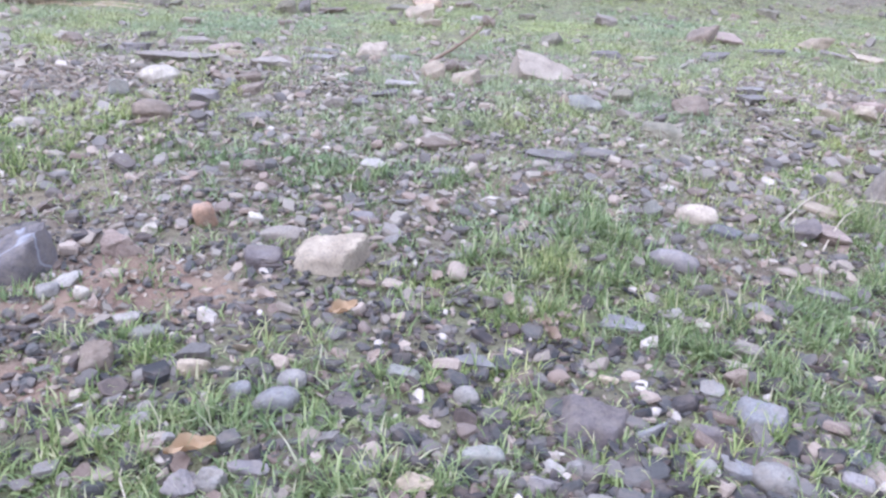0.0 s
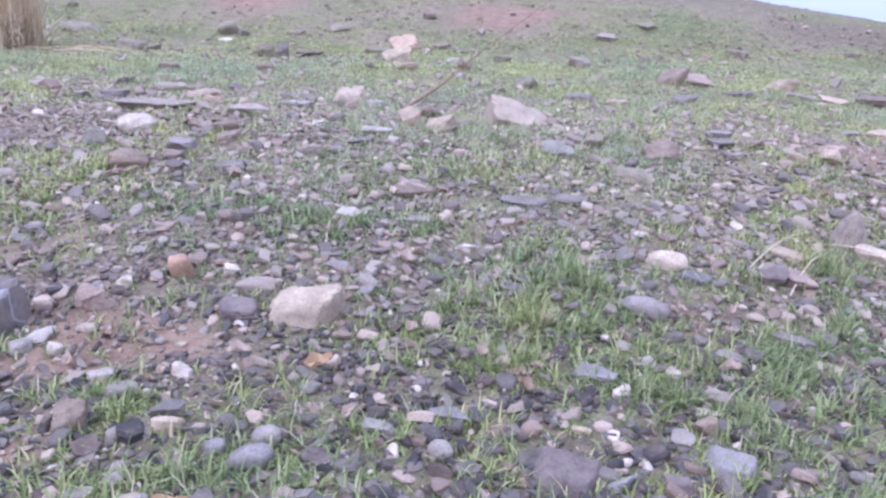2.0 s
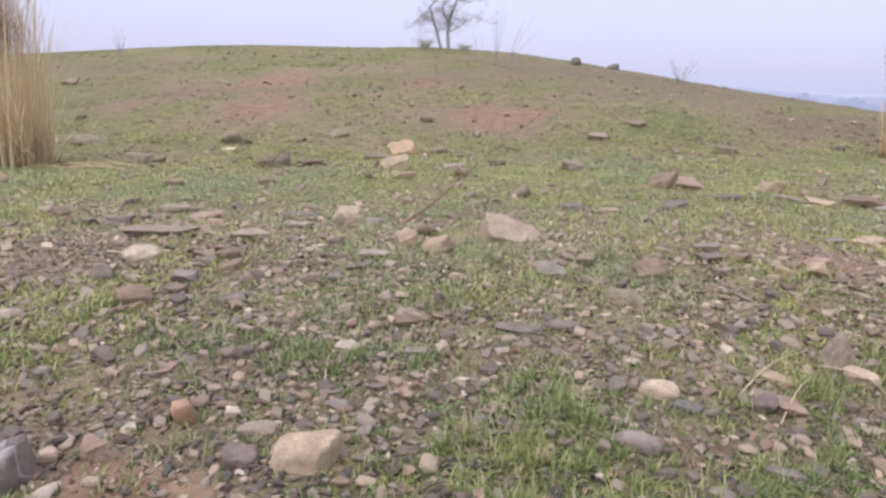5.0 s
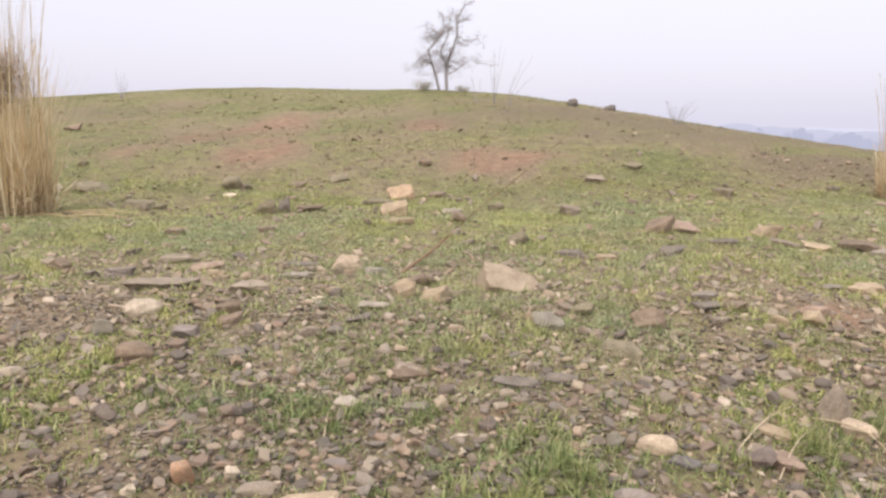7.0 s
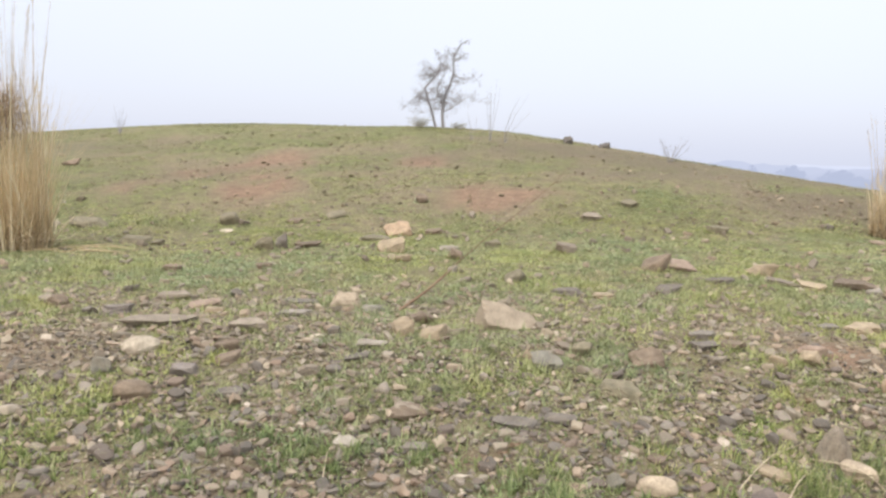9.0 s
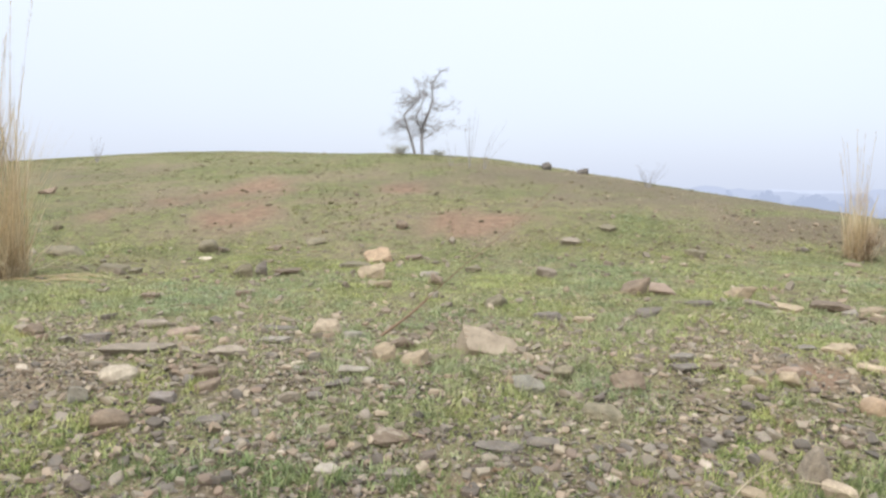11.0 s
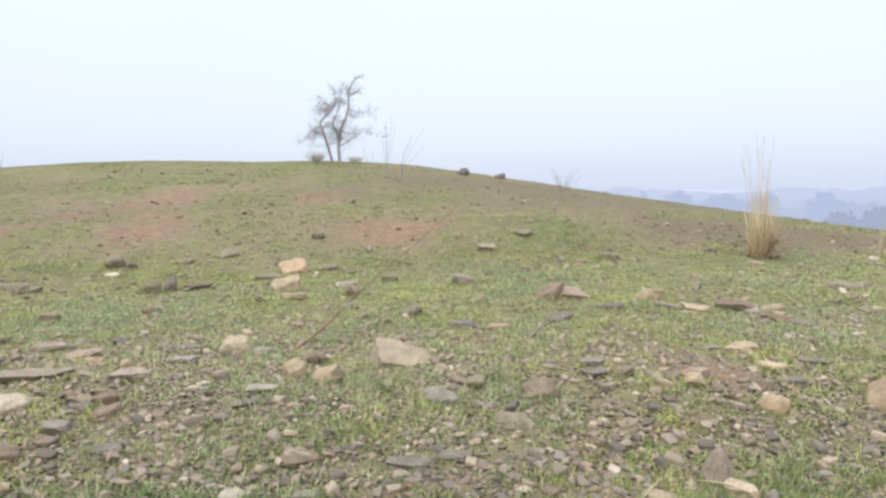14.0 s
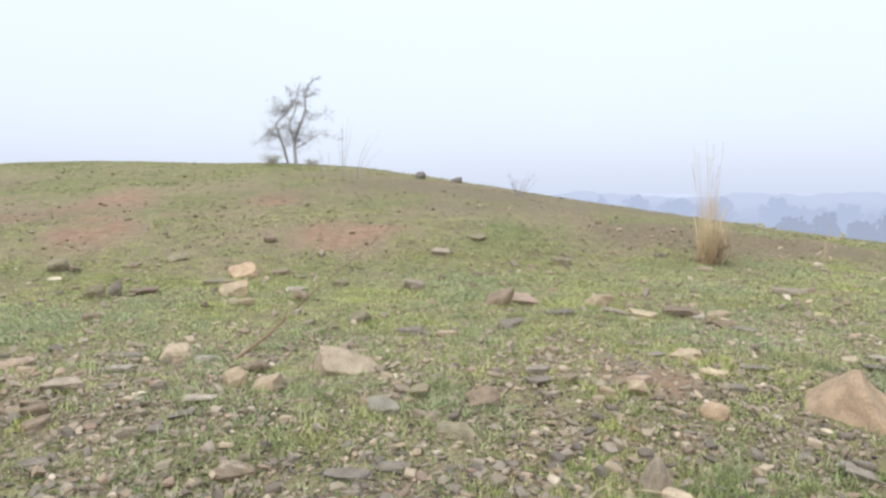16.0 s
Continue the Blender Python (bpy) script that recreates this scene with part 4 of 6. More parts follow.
stone(-3.631, 8.998, 0.440, 0.307, 0.076, 15, 'slab', 'mossy', 'stone_slab', 'large flat dark olive slab in short green grass uphill')
stone(-2.765, 7.93, 0.39, 0.213, 0.11, 9, 'ledge', 'mossy', 'stone_slab', 'large flat olive-brown slab with a shaded edge in short grass uphill')
stone(-2.514, 7.848, 0.159, 0.122, 0.071, 7, 'block', 'mossy', 'rock', 'hand-sized angular dark olive rock in short green grass uphill')
stone(-2.097, 9.163, 0.235, 0.202, 0.15, 5, 'cobble', 'mossy', 'rock', 'large rounded dark olive rock in short green grass uphill')
stone(-2.024, 8.680, 0.145, 0.151, 0.039, 17, 'slab', 'white', 'stone_slab', 'hand-sized flat chalky white slab in short green grass uphill')
stone(-1.411, 7.565, 0.205, 0.157, 0.156, 2, 'block', 'mossy', 'rock', 'large angular dark olive rock in short green grass uphill')
stone(-1.275, 7.731, 0.128, 0.098, 0.171, -1, 'boxy', 'dark', 'rock', 'hand-sized upright dark rock beside a mossy one uphill')
stone(-1.027, 7.782, 0.277, 0.219, 0.062, 7, 'slab', 'brown', 'stone_slab', 'large flat dark brown slab in short green grass uphill')
stone(-1.367, 9.242, 0.220, 0.169, 0.041, 3, 'slab', 'brown', 'stone_slab', 'large flat dark brown slab in short green grass uphill')
stone(-0.939, 9.465, 0.293, 0.213, 0.050, 18, 'slab', 'mossy', 'stone_slab', 'large flat dark olive slab in short green grass uphill')
stone(-2.205, 4.887, 0.168, 0.146, 0.052, 15, 'slab', 'taupe', 'stone_slab', 'hand-sized flat grey-brown slab half sunk in stony turf')
stone(-1.376, 4.292, 0.44, 0.15, 0.046, 19, 'slab', 'taupe', 'stone_slab', 'long flat grey-brown slab propped over a gap in stony turf')
stone(-1.268, 4.792, 0.230, 0.129, 0.048, 21, 'slab', 'rosy', 'stone_slab', 'large flat dull reddish slab half sunk in stony turf')
stone(-0.870, 4.199, 0.252, 0.131, 0.054, 10, 'slab', 'taupe', 'stone_slab', 'large flat grey-brown slab half sunk in stony turf')
stone(-0.687, 4.986, 0.234, 0.101, 0.031, 20, 'slab', 'slate', 'stone_slab', 'large flat dark slate slab half sunk in stony turf')
stone(-0.672, 4.577, 0.223, 0.097, 0.033, 8, 'slab', 'grey', 'stone_slab', 'large flat mid-grey slab half sunk in stony turf')
stone(-1.374, 3.490, 0.092, 0.071, 0.085, 15, 'block', 'greenish', 'rock', 'hand-sized angular greenish grey rock half sunk in stony turf')
stone(-1.008, 3.488, 0.129, 0.068, 0.063, 14, 'block', 'lilac', 'rock', 'hand-sized angular lilac-grey rock half sunk in stony turf')
stone(-0.770, 3.302, 0.153, 0.066, 0.031, 2, 'slab', 'slate', 'stone_slab', 'hand-sized flat dark slate slab half sunk in stony turf')
stone(-0.457, 3.545, 0.116, 0.056, 0.054, 6, 'block', 'taupe', 'rock', 'hand-sized angular grey-brown rock half sunk in stony turf')
stone(-1.157, 3.261, 0.165, 0.12, 0.082, 14, 'pebble', 'brown', 'cobble', 'hand-sized rounded dark brown cobble among gravel and young grass')
stone(2.106, 9.372, 0.25, 0.218, 0.07, -3, 'slab', 'taupe', 'stone_slab', 'large flat grey-brown slab in short green grass uphill')
stone(-0.469, 3.955, 0.079, 0.050, 0.022, 15, 'slab', 'grey', 'stone_slab', 'hand-sized flat mid-grey slab half sunk in stony turf')
stone(0.004, 3.199, 0.135, 0.078, 0.041, 0, 'slab', 'taupe', 'stone_slab', 'hand-sized flat grey-brown slab among gravel and young grass')
stone(0.445, 3.094, 0.196, 0.085, 0.026, -19, 'slab', 'slate', 'stone_slab', 'large flat dark slate slab among gravel and young grass')
stone(0.624, 3.119, 0.174, 0.075, 0.026, -16, 'slab', 'slate', 'stone_slab', 'hand-sized flat dark slate slab among gravel and young grass')
stone(2.945, 3.373, 0.59, 0.43, 0.255, -45, 'peak', 'ochre', 'boulder', 'large blocky ochre sandstone boulder standing in short grass')
stone(2.233, 3.401, 0.14, 0.11, 0.088, -38, 'pebble', 'ochre', 'rock', 'hand-sized rounded ochre sandstone rock half sunk in stony turf')
stone(2.551, 4.294, 0.174, 0.152, 0.060, -35, 'slab', 'tan', 'stone_slab', 'hand-sized flat light tan slab half sunk in stony turf')
stone(2.549, 3.956, 0.159, 0.085, 0.04, -22, 'slab', 'tan', 'stone_slab', 'hand-sized flat light tan slab half sunk in stony turf')
stone(2.732, 4.353, 0.068, 0.052, 0.060, -39, 'block', 'pale', 'rock', 'small angular pale grey rock half sunk in stony turf')
stone(4.759, 6.439, 0.312, 0.214, 0.062, -46, 'slab', 'taupe', 'stone_slab', 'large flat grey-brown slab in short green grass uphill')
stone(3.552, 5.596, 0.192, 0.172, 0.057, -21, 'slab', 'tan', 'stone_slab', 'large flat light tan slab in short green grass uphill')
stone(3.368, 5.569, 0.132, 0.134, 0.045, -28, 'slab', 'pale', 'stone_slab', 'hand-sized flat pale grey slab in short green grass uphill')
stone(3.336, 5.202, 0.207, 0.109, 0.073, -19, 'block', 'brown', 'rock', 'large angular dark brown rock half sunk in stony turf')
stone(3.439, 5.014, 0.256, 0.111, 0.033, -35, 'slab', 'slate', 'stone_slab', 'large flat dark slate slab half sunk in stony turf')
stone(2.848, 4.014, 0.194, 0.085, 0.034, -24, 'slab', 'slate', 'stone_slab', 'large flat dark slate slab half sunk in stony turf')
stone(1.669, 2.860, 0.165, 0.127, 0.181, -23, 'prism', 'taupe', 'rock', 'hand-sized pointed upright grey-brown rock among gravel and young grass')
stone(1.711, 2.785, 0.134, 0.103, 0.064, -21, 'block', 'pink', 'rock', 'hand-sized angular pinkish buff rock among gravel and young grass')
stone(3.683, 4.093, 0.192, 0.083, 0.028, -34, 'slab', 'pale', 'stone_slab', 'large flat pale grey slab half sunk in stony turf')
stone(3.547, 3.913, 0.154, 0.082, 0.032, -41, 'slab', 'dark', 'stone_slab', 'hand-sized flat dark grey slab half sunk in stony turf')
stone(2.546, 3.727, 0.152, 0.082, 0.035, -42, 'slab', 'slate', 'stone_slab', 'hand-sized flat dark slate slab half sunk in stony turf')
stone(2.055, 3.858, 0.141, 0.109, 0.079, -33, 'block', 'rosy', 'rock', 'hand-sized angular dull reddish rock half sunk in stony turf')
stone(2.515, 3.350, 0.080, 0.062, 0.040, -26, 'block', 'pale', 'rock', 'hand-sized angular pale grey rock half sunk in stony turf')
stone(2.660, 3.162, 0.080, 0.041, 0.040, -28, 'block', 'white', 'rock', 'hand-sized angular chalky white rock among gravel and young grass')
stone(2.570, 2.908, 0.087, 0.067, 0.038, -29, 'cobble', 'blue', 'cobble', 'hand-sized smooth rounded blue-grey cobble among gravel and young grass')
stone(2.637, 2.895, 0.099, 0.048, 0.047, -44, 'cobble', 'dark', 'cobble', 'hand-sized smooth rounded dark grey cobble among gravel and young grass')
stone(2.590, 2.830, 0.171, 0.074, 0.037, -36, 'slab', 'grey', 'stone_slab', 'hand-sized flat mid-grey slab among gravel and young grass')
stone(-2.144, 4.771, 0.147, 0.115, 0.091, -5, 'block', 'brown', 'rock', 'hand-sized angular dark brown rock half sunk in stony turf')
stone(-2.020, 4.637, 0.080, 0.062, 0.051, 34, 'block', 'rosy', 'rock', 'hand-sized angular dull reddish rock half sunk in stony turf')
stone(-1.860, 4.572, 0.100, 0.078, 0.064, -19, 'block', 'grey', 'rock', 'hand-sized angular mid-grey rock half sunk in stony turf')
stone(-1.715, 4.597, 0.213, 0.128, 0.070, 12, 'slab', 'lilac', 'stone_slab', 'large flat lilac-grey slab half sunk in stony turf')
stone(-1.546, 5.075, 0.229, 0.137, 0.061, 25, 'slab', 'taupe', 'stone_slab', 'large flat grey-brown slab half sunk in stony turf')
stone(-1.153, 4.629, 0.155, 0.093, 0.041, -27, 'slab', 'tan', 'stone_slab', 'hand-sized flat light tan slab half sunk in stony turf')
stone(-1.181, 5.270, 0.156, 0.122, 0.058, -34, 'block', 'dark', 'rock', 'hand-sized angular dark grey rock half sunk in stony turf')
stone(-1.171, 6.302, 0.138, 0.083, 0.055, 25, 'slab', 'brown', 'stone_slab', 'hand-sized flat dark brown slab in short green grass uphill')
stone(-1.864, 6.189, 0.185, 0.111, 0.056, -2, 'slab', 'brown', 'stone_slab', 'hand-sized flat dark brown slab in short green grass uphill')
stone(-1.885, 5.359, 0.123, 0.074, 0.041, 35, 'slab', 'dark', 'stone_slab', 'hand-sized flat dark grey slab half sunk in stony turf')
stone(-0.225, 4.760, 0.145, 0.087, 0.062, -6, 'slab', 'greenish', 'stone_slab', 'hand-sized flat greenish grey slab half sunk in stony turf')
stone(-0.392, 4.112, 0.078, 0.061, 0.060, -11, 'block', 'dark', 'rock', 'small angular dark grey rock half sunk in stony turf')
stone(-0.900, 3.831, 0.121, 0.094, 0.063, 25, 'block', 'brown', 'rock', 'hand-sized angular dark brown rock half sunk in stony turf')
stone(-0.846, 3.691, 0.153, 0.092, 0.044, 34, 'slab', 'brown', 'stone_slab', 'hand-sized flat dark brown slab half sunk in stony turf')
stone(1.853, 5.554, 0.243, 0.146, 0.059, 35, 'slab', 'dark', 'stone_slab', 'large flat dark grey slab in short green grass uphill')
stone(1.437, 7.36, 0.20, 0.16, 0.12, 25, 'block', 'taupe', 'rock', 'large angular grey-brown rock half hidden in short green grass')
stone(2.73, 9.98, 0.26, 0.19, 0.07, 15, 'block', 'mossy', 'stone_slab', 'large dull olive-brown slab in short green grass uphill')
stone(3.444, 8.850, 0.269, 0.161, 0.081, -16, 'slab', 'mossy', 'stone_slab', 'large flat dark olive slab in short green grass uphill')
stone(2.766, 6.109, 0.215, 0.168, 0.130, -6, 'block', 'tan', 'rock', 'large angular light tan rock in short green grass uphill')
stone(2.337, 5.858, 0.225, 0.135, 0.045, -16, 'slab', 'dark', 'stone_slab', 'large flat dark grey slab in short green grass uphill')
stone(1.598, 4.143, 0.176, 0.106, 0.050, 31, 'slab', 'grey', 'stone_slab', 'hand-sized flat mid-grey slab half sunk in stony turf')
stone(1.529, 3.948, 0.159, 0.095, 0.043, 14, 'slab', 'slate', 'stone_slab', 'hand-sized flat dark slate slab half sunk in stony turf')
stone(1.684, 3.954, 0.124, 0.097, 0.050, -34, 'block', 'brown', 'rock', 'hand-sized angular dark brown rock half sunk in stony turf')
stone(2.463, 4.443, 0.164, 0.098, 0.036, -27, 'slab', 'grey', 'stone_slab', 'hand-sized flat mid-grey slab half sunk in stony turf')
stone(1.822, 3.728, 0.090, 0.070, 0.060, -15, 'cobble', 'tan', 'cobble', 'hand-sized smooth rounded light tan cobble half sunk in stony turf')
stone(2.000, 3.743, 0.123, 0.096, 0.080, -30, 'block', 'tan', 'rock', 'hand-sized angular light tan rock half sunk in stony turf')
stone(0.876, 3.848, 0.115, 0.090, 0.075, 3, 'block', 'mossy', 'rock', 'hand-sized angular dark olive rock half sunk in stony turf')
stone(-0.472, 4.019, 0.071, 0.055, 0.035, -32, 'block', 'white', 'rock', 'small angular chalky white rock half sunk in stony turf')

stone(0.09, 10.05, 0.18, 0.15, 0.10, 8, 'block', 'brown', 'rock', 'hand-sized angular dark brown rock in turf below red soil')
stone(0.38, 6.93, 0.14, 0.12, 0.11, -10, 'block', 'brown', 'rock', 'hand-sized angular dark brown rock beside the leaning stalk')
stone(0.79, 7.84, 0.17, 0.14, 0.07, 5, 'block', 'mossy', 'rock', 'hand-sized dull olive rock sunk in short green grass')
stone(0.33, 6.20, 0.09, 0.07, 0.07, 20, 'block', 'pale', 'rock', 'hand-sized angular pale grey rock in stony turf')
stone(4.88, 9.14, 0.13, 0.11, 0.07, -12, 'block', 'dark', 'rock', 'hand-sized dark rock in turf beside the dry grass clump')
stone(5.05, 8.40, 0.22, 0.15, 0.04, -30, 'slab', 'rosy', 'stone_slab', 'thin rosy slab in turf before the dry grass clump')

stone(-5.69, 13.45, 0.30, 0.24, 0.11, 14, 'block', 'rosy', 'rock', 'large angular dull reddish rock on the worn turf uphill')
stone(-1.93, 9.10, 0.13, 0.10, 0.08, -8, 'block', 'taupe', 'rock', 'hand-sized angular grey-brown rock beside a rounded olive one')

# two dark boulders on the skyline
stone(3.17, 16.68, 0.20, 0.18, 0.17, 10, "boxy", "basalt", "boulder", "dark weathered boulder on the skyline of the hill")
stone(3.88, 16.4, 0.25, 0.20, 0.15, -20, "boxy", "basalt", "boulder", "broad dark boulder on the falling skyline of the hill")

# ---- loose chips that can be told apart ----
rng = np.random.RandomState(5)
SPOTS = np.array(PLACED)


def clear_of_stones(x, y, margin=0.42):
    ok = np.ones(len(x), bool)
    for px, py, w, d in SPOTS:
        ok &= np.hypot(x - px, y - py) > margin * (w + d) * 0.5
    return ok


def scatter_chips(count):
    bases = []
    for k in range(12):
        kind = ("slab", "slab", "block", "cobble")[k % 4]
        v, f = rock_shape(kind, 400 + k, 2)
        size = [(1, 0.62, 0.22), (1, 0.8, 0.28), (1, 0.72, 0.5), (1, 0.75, 0.5)][k % 4]
        me = sheet("stone_chip", v * size, f, CHIP)
        me.set_sharp_from_angle(angle=radians(30))
        bases.append((me, size))
    made = 0
    while made < count:
        y = rng.uniform(1.25, 4.3)
        x = rng.uniform(-0.72, 0.78) * y
        if not clear_of_stones(np.array([x]), np.array([y]), 0.75)[0] or rng.rand() < 0.7 * float(grass_cover(x, y)) + 0.9 * float(red_earth(x, y)):
            continue
        me, size = bases[rng.randint(12)]
        s = rng.uniform(0.032, 0.062) * (1 if y < 2.2 else 1.3)
        ob = new("stone_chip", me)
        ob.matrix_basis = Matrix.Translation((x, y, float(terrain(x, y)) + s * size[2] * 0.42)) @ slope_turn(x, y, rng.uniform(0, 360), rng.uniform(-0.3, 0.3, 2)) @ Matrix.Diagonal((s, s, s, 1))
        tagged(ob, ("thin flat slate chip lying in gravel", "flat stone chip lying among gravel and grass", "angular stone chip lying in gravel", "rounded pebble lying among stone chips")[bases.index((me, size)) % 4], "stone", "loose chips on the slope")
        made += 1


scatter_chips(290)

# ---- gravel ----
def flake(r, sides):
    """An angular slate chip in a box of 1 x 1 x 1: an uneven polygon with chamfered top."""
    w = np.sort(np.linspace(0, 2 * np.pi, sides, endpoint=False) + r.uniform(-0.34, 0.34, sides))
    q = r.uniform(0.38, 0.55, sides)
    ring = np.stack([q * np.cos(w), q * np.sin(w)], 1)
    slant, cut = r.normal(0, 0.3, 2), r.uniform(0.72, 0.95, (sides, 1))
    low = np.column_stack([ring * r.uniform(0.85, 1.0, (sides, 1)), np.full(sides, -0.5)])
    mid = np.column_stack([ring, 0.12 + ring @ slant + r.uniform(-0.12, 0.12, sides)])
    top = np.column_stack([ring * cut, 0.45 + ring @ slant])
    v = np.concatenate([low, mid, top])
    f = []
    for k in range(sides):
        m = (k + 1) % sides
        for o in (0, sides):
            f += [(o + k, o + m, o + sides + m), (o + k, o + sides + m, o + sides + k)]
    f += [(2 * sides, 2 * sides + k, 2 * sides + k + 1) for k in range(1, sides - 1)]
    f += [(0, k + 1, k) for k in range(1, sides - 1)]
    return v, np.array(f)


def gravel(name, x, y, s, sides, label, flat=(0.2, 0.55), mat=GRAVEL, tumble=0.38, rise=0.3):
    n = len(x)
    r = np.random.RandomState(n)
    kinds = [flake(r, sides) if sides > 3 else rock_shape("block", 700 + k, 1) for k in range(24)]
    f = kinds[0][1]
    shapes = np.stack([k[0] for k in kinds])
    high = s * rng.uniform(*flat, n)
    p = shapes[rng.randint(0, 24, n)] * np.stack([s, s * rng.uniform(0.34, 0.88, n), high], 1)[:, None]
    yaw = rng.uniform(0, 2 * np.pi, n)
    c, d = np.cos(yaw)[:, None], np.sin(yaw)[:, None]
    p = np.stack([p[..., 0] * c - p[..., 1] * d, p[..., 0] * d + p[..., 1] * c, p[..., 2]], 2)
    # tip each chip over towards a direction of its own
    nrm = np.stack([rng.normal(0, tumble, n), rng.normal(-0.1, tumble, n), np.ones(n)], 1)
    nrm /= np.linalg.norm(nrm, axis=1)[:, None]
    axis = np.stack([-nrm[:, 1], nrm[:, 0], np.zeros(n)], 1)[:, None]
    once = np.cross(axis, p)
    p = p + once + np.cross(axis, once) / (1 + nrm[:, 2])[:, None, None]
    z = terrain(x, y) + high * rise + s * 0.2 * rise
    verts = (p + np.stack([x, y, z], 1)[:, None]).reshape(-1, 3)
    faces = (np.arange(n)[:, None, None] * shapes.shape[1] + f[None]).reshape(-1, 3)
    return tagged(new(name, sheet(name, verts, faces, mat, smooth=False)), label, "gravel", kind="stuff")


def strew(count, y0, y1, fan, keep, margin=0.42):
    y = np.sqrt(rng.uniform(y0 * y0, y1 * y1, count)) + rng.normal(0, 0.06, count)
    x = (rng.uniform(-0.70, fan - 0.02, count) + rng.normal(0, 0.06, count)) * y
    ok = (rng.rand(count) < keep(x, y)) & clear_of_stones(x, y, margin)
    return x[ok], y[ok]


def around(count, reach, keep):
    """Places beside and behind the slope that is walked, out to that reach."""
    a, q = rng.uniform(0, 2 * np.pi, count), reach * np.sqrt(rng.rand(count))
    x, y = q * np.sin(a), q * np.cos(a)
    ok = ((x < -0.70 * y) | (x > 0.95 * y) | (y < 1.13)) & (rng.rand(count) < keep(x, y) * np.clip((reach - q) / 2, 0, 1)) & clear_of_stones(x, y)
    return x[ok], y[ok]


def stony(x, y):
    return np.clip(1.05 - 0.55 * grass_cover(x, y) - 0.85 * red_earth(x, y), 0.05, 1) * np.clip(0.45 + 1.1 * field(x, y, 0.3, 12), 0.3, 1)


heaped = lambda x, y: np.clip(stony(x, y) + 0.5 * spot(x, y, 0.45, 1.35, 0.55, 0.25), 0.05, 1)
x, y = strew(9000, 1.1, 2.6, 0.98, lambda x, y: heaped(x, y) * np.clip((2.6 - y) / 0.7, 0, 1))
gravel("gravel", x, y, np.clip(rng.lognormal(-3.52, 0.42, len(x)) * (1 + 0.5 * spot(x, y, 0.5, 1.4, 0.7, 0.35)), 0.014, 0.085), 6, "loose grey slate gravel with brown and pale chips", (0.10, 0.40), SLATE, 0.3)
x, y = strew(26000, 1.2, 2.6, 0.98, lambda x, y: 0.2 * np.clip(red_earth(x, y) * 1.6 - 0.1, 0, 1))
gravel("gravel", x, y, np.clip(rng.lognormal(-4.1, 0.55, len(x)), 0.007, 0.05), 4, "pale and brown chips strewn on bare red soil", (0.2, 0.5), tumble=0.3)
x, y = strew(9500, 1.9, 3.5, 0.98, lambda x, y: heaped(x, y) * np.clip((y - 1.9) / 0.7, 0, 1) * np.clip((3.5 - y) / 0.8, 0, 1))
gravel("gravel", x, y, np.clip(rng.lognormal(-3.6, 0.5, len(x)), 0.011, 0.085), 6, "loose brown and grey gravel on the slope", (0.10, 0.38), SHINGLE, 0.3)
x, y = strew(12500, 1.1, 4.0, 0.98, lambda x, y: np.clip(0.5 + 0.7 * field(x, y, 0.12, 15) - 0.75 * red_earth(x, y), 0, 1))
gravel("gravel", x, y, np.clip(rng.lognormal(-4.3, 0.4, len(x)), 0.007, 0.024), 3, "fine grey and brown grit between the stones", (0.4, 0.8), SLATE)
x, y = strew(46000, 2.3, 6.2, 0.98, lambda x, y: stony(x, y) * np.clip(5.9 - y, 0.15, 0.85) * np.clip((y - 2.2) / 1.0, 0, 1))
gravel("gravel", x, y, np.clip(rng.lognormal(-3.75, 0.55, len(x)), 0.011, 0.10), 4, "loose grey and brown gravel higher on the slope", (0.12, 0.42), tumble=0.3)
x, y = strew(15000, 2.5, 5.4, 0.98, lambda x, y: np.clip(1.05 - 0.5 * grass_cover(x, y) - 0.75 * red_earth(x, y), 0, 1) * np.clip((y - 2.4) / 0.6, 0, 1) * np.clip(5.4 - y, 0, 1))
gravel("gravel", x, y, np.clip(rng.lognormal(-4.1, 0.4, len(x)), 0.008, 0.034), 4, "small pale and brown chips between larger stones", (0.2, 0.5))
x, y = around(30000, 5.2, lambda x, y: stony(x, y) * np.clip(0.3 + 1.0 * field(x, y, 1.1, 74), 0, 1))
gravel("gravel", x, y, np.clip(rng.lognormal(-3.35, 0.42, len(x)), 0.018, 0.09), 4, "loose grey and brown gravel beside the path", (0.14, 0.48), SHINGLE, 0.3)
x, y = strew(1500, 3.6, 9.5, 0.95, lambda x, y: 0.5 * np.clip(field(x, y, 0.8, 22) * 1.8 - 0.4, 0.05, 1))
gravel("gravel", x, y, np.clip(rng.lognormal(-2.6, 0.35, len(x)), 0.05, 0.17), 6, "flat weathered stones strewn over the shelf", (0.16, 0.4))
x, y = strew(5000, 5.4, 12.5, 0.98, lambda x, y: (0.14 + 0.4 * (1 - grass_cover(x, y))) * (1 - red_earth(x, y)) * np.clip((12.5 - y) / 3, 0, 1))
gravel("gravel", x, y, np.clip(rng.lognormal(-3.3, 0.4, len(x)), 0.02, 0.11), 5, "scattered grey stones in the turf of the hill")
x, y = strew(26000, 5.0, 13.0, 0.98, lambda x, y: (0.2 + 0.5 * (1 - grass_cover(x, y))) * (1 - 0.9 * red_earth(x, y)) * np.clip((13 - y) / 4, 0, 1))
gravel("gravel", x, y, np.clip(rng.lognormal(-3.6, 0.45, len(x)), 0.012, 0.09), 3, "small earthy stones and clods bedded in the turf", (0.15, 0.4), CLOD, 0.12, 0.12)
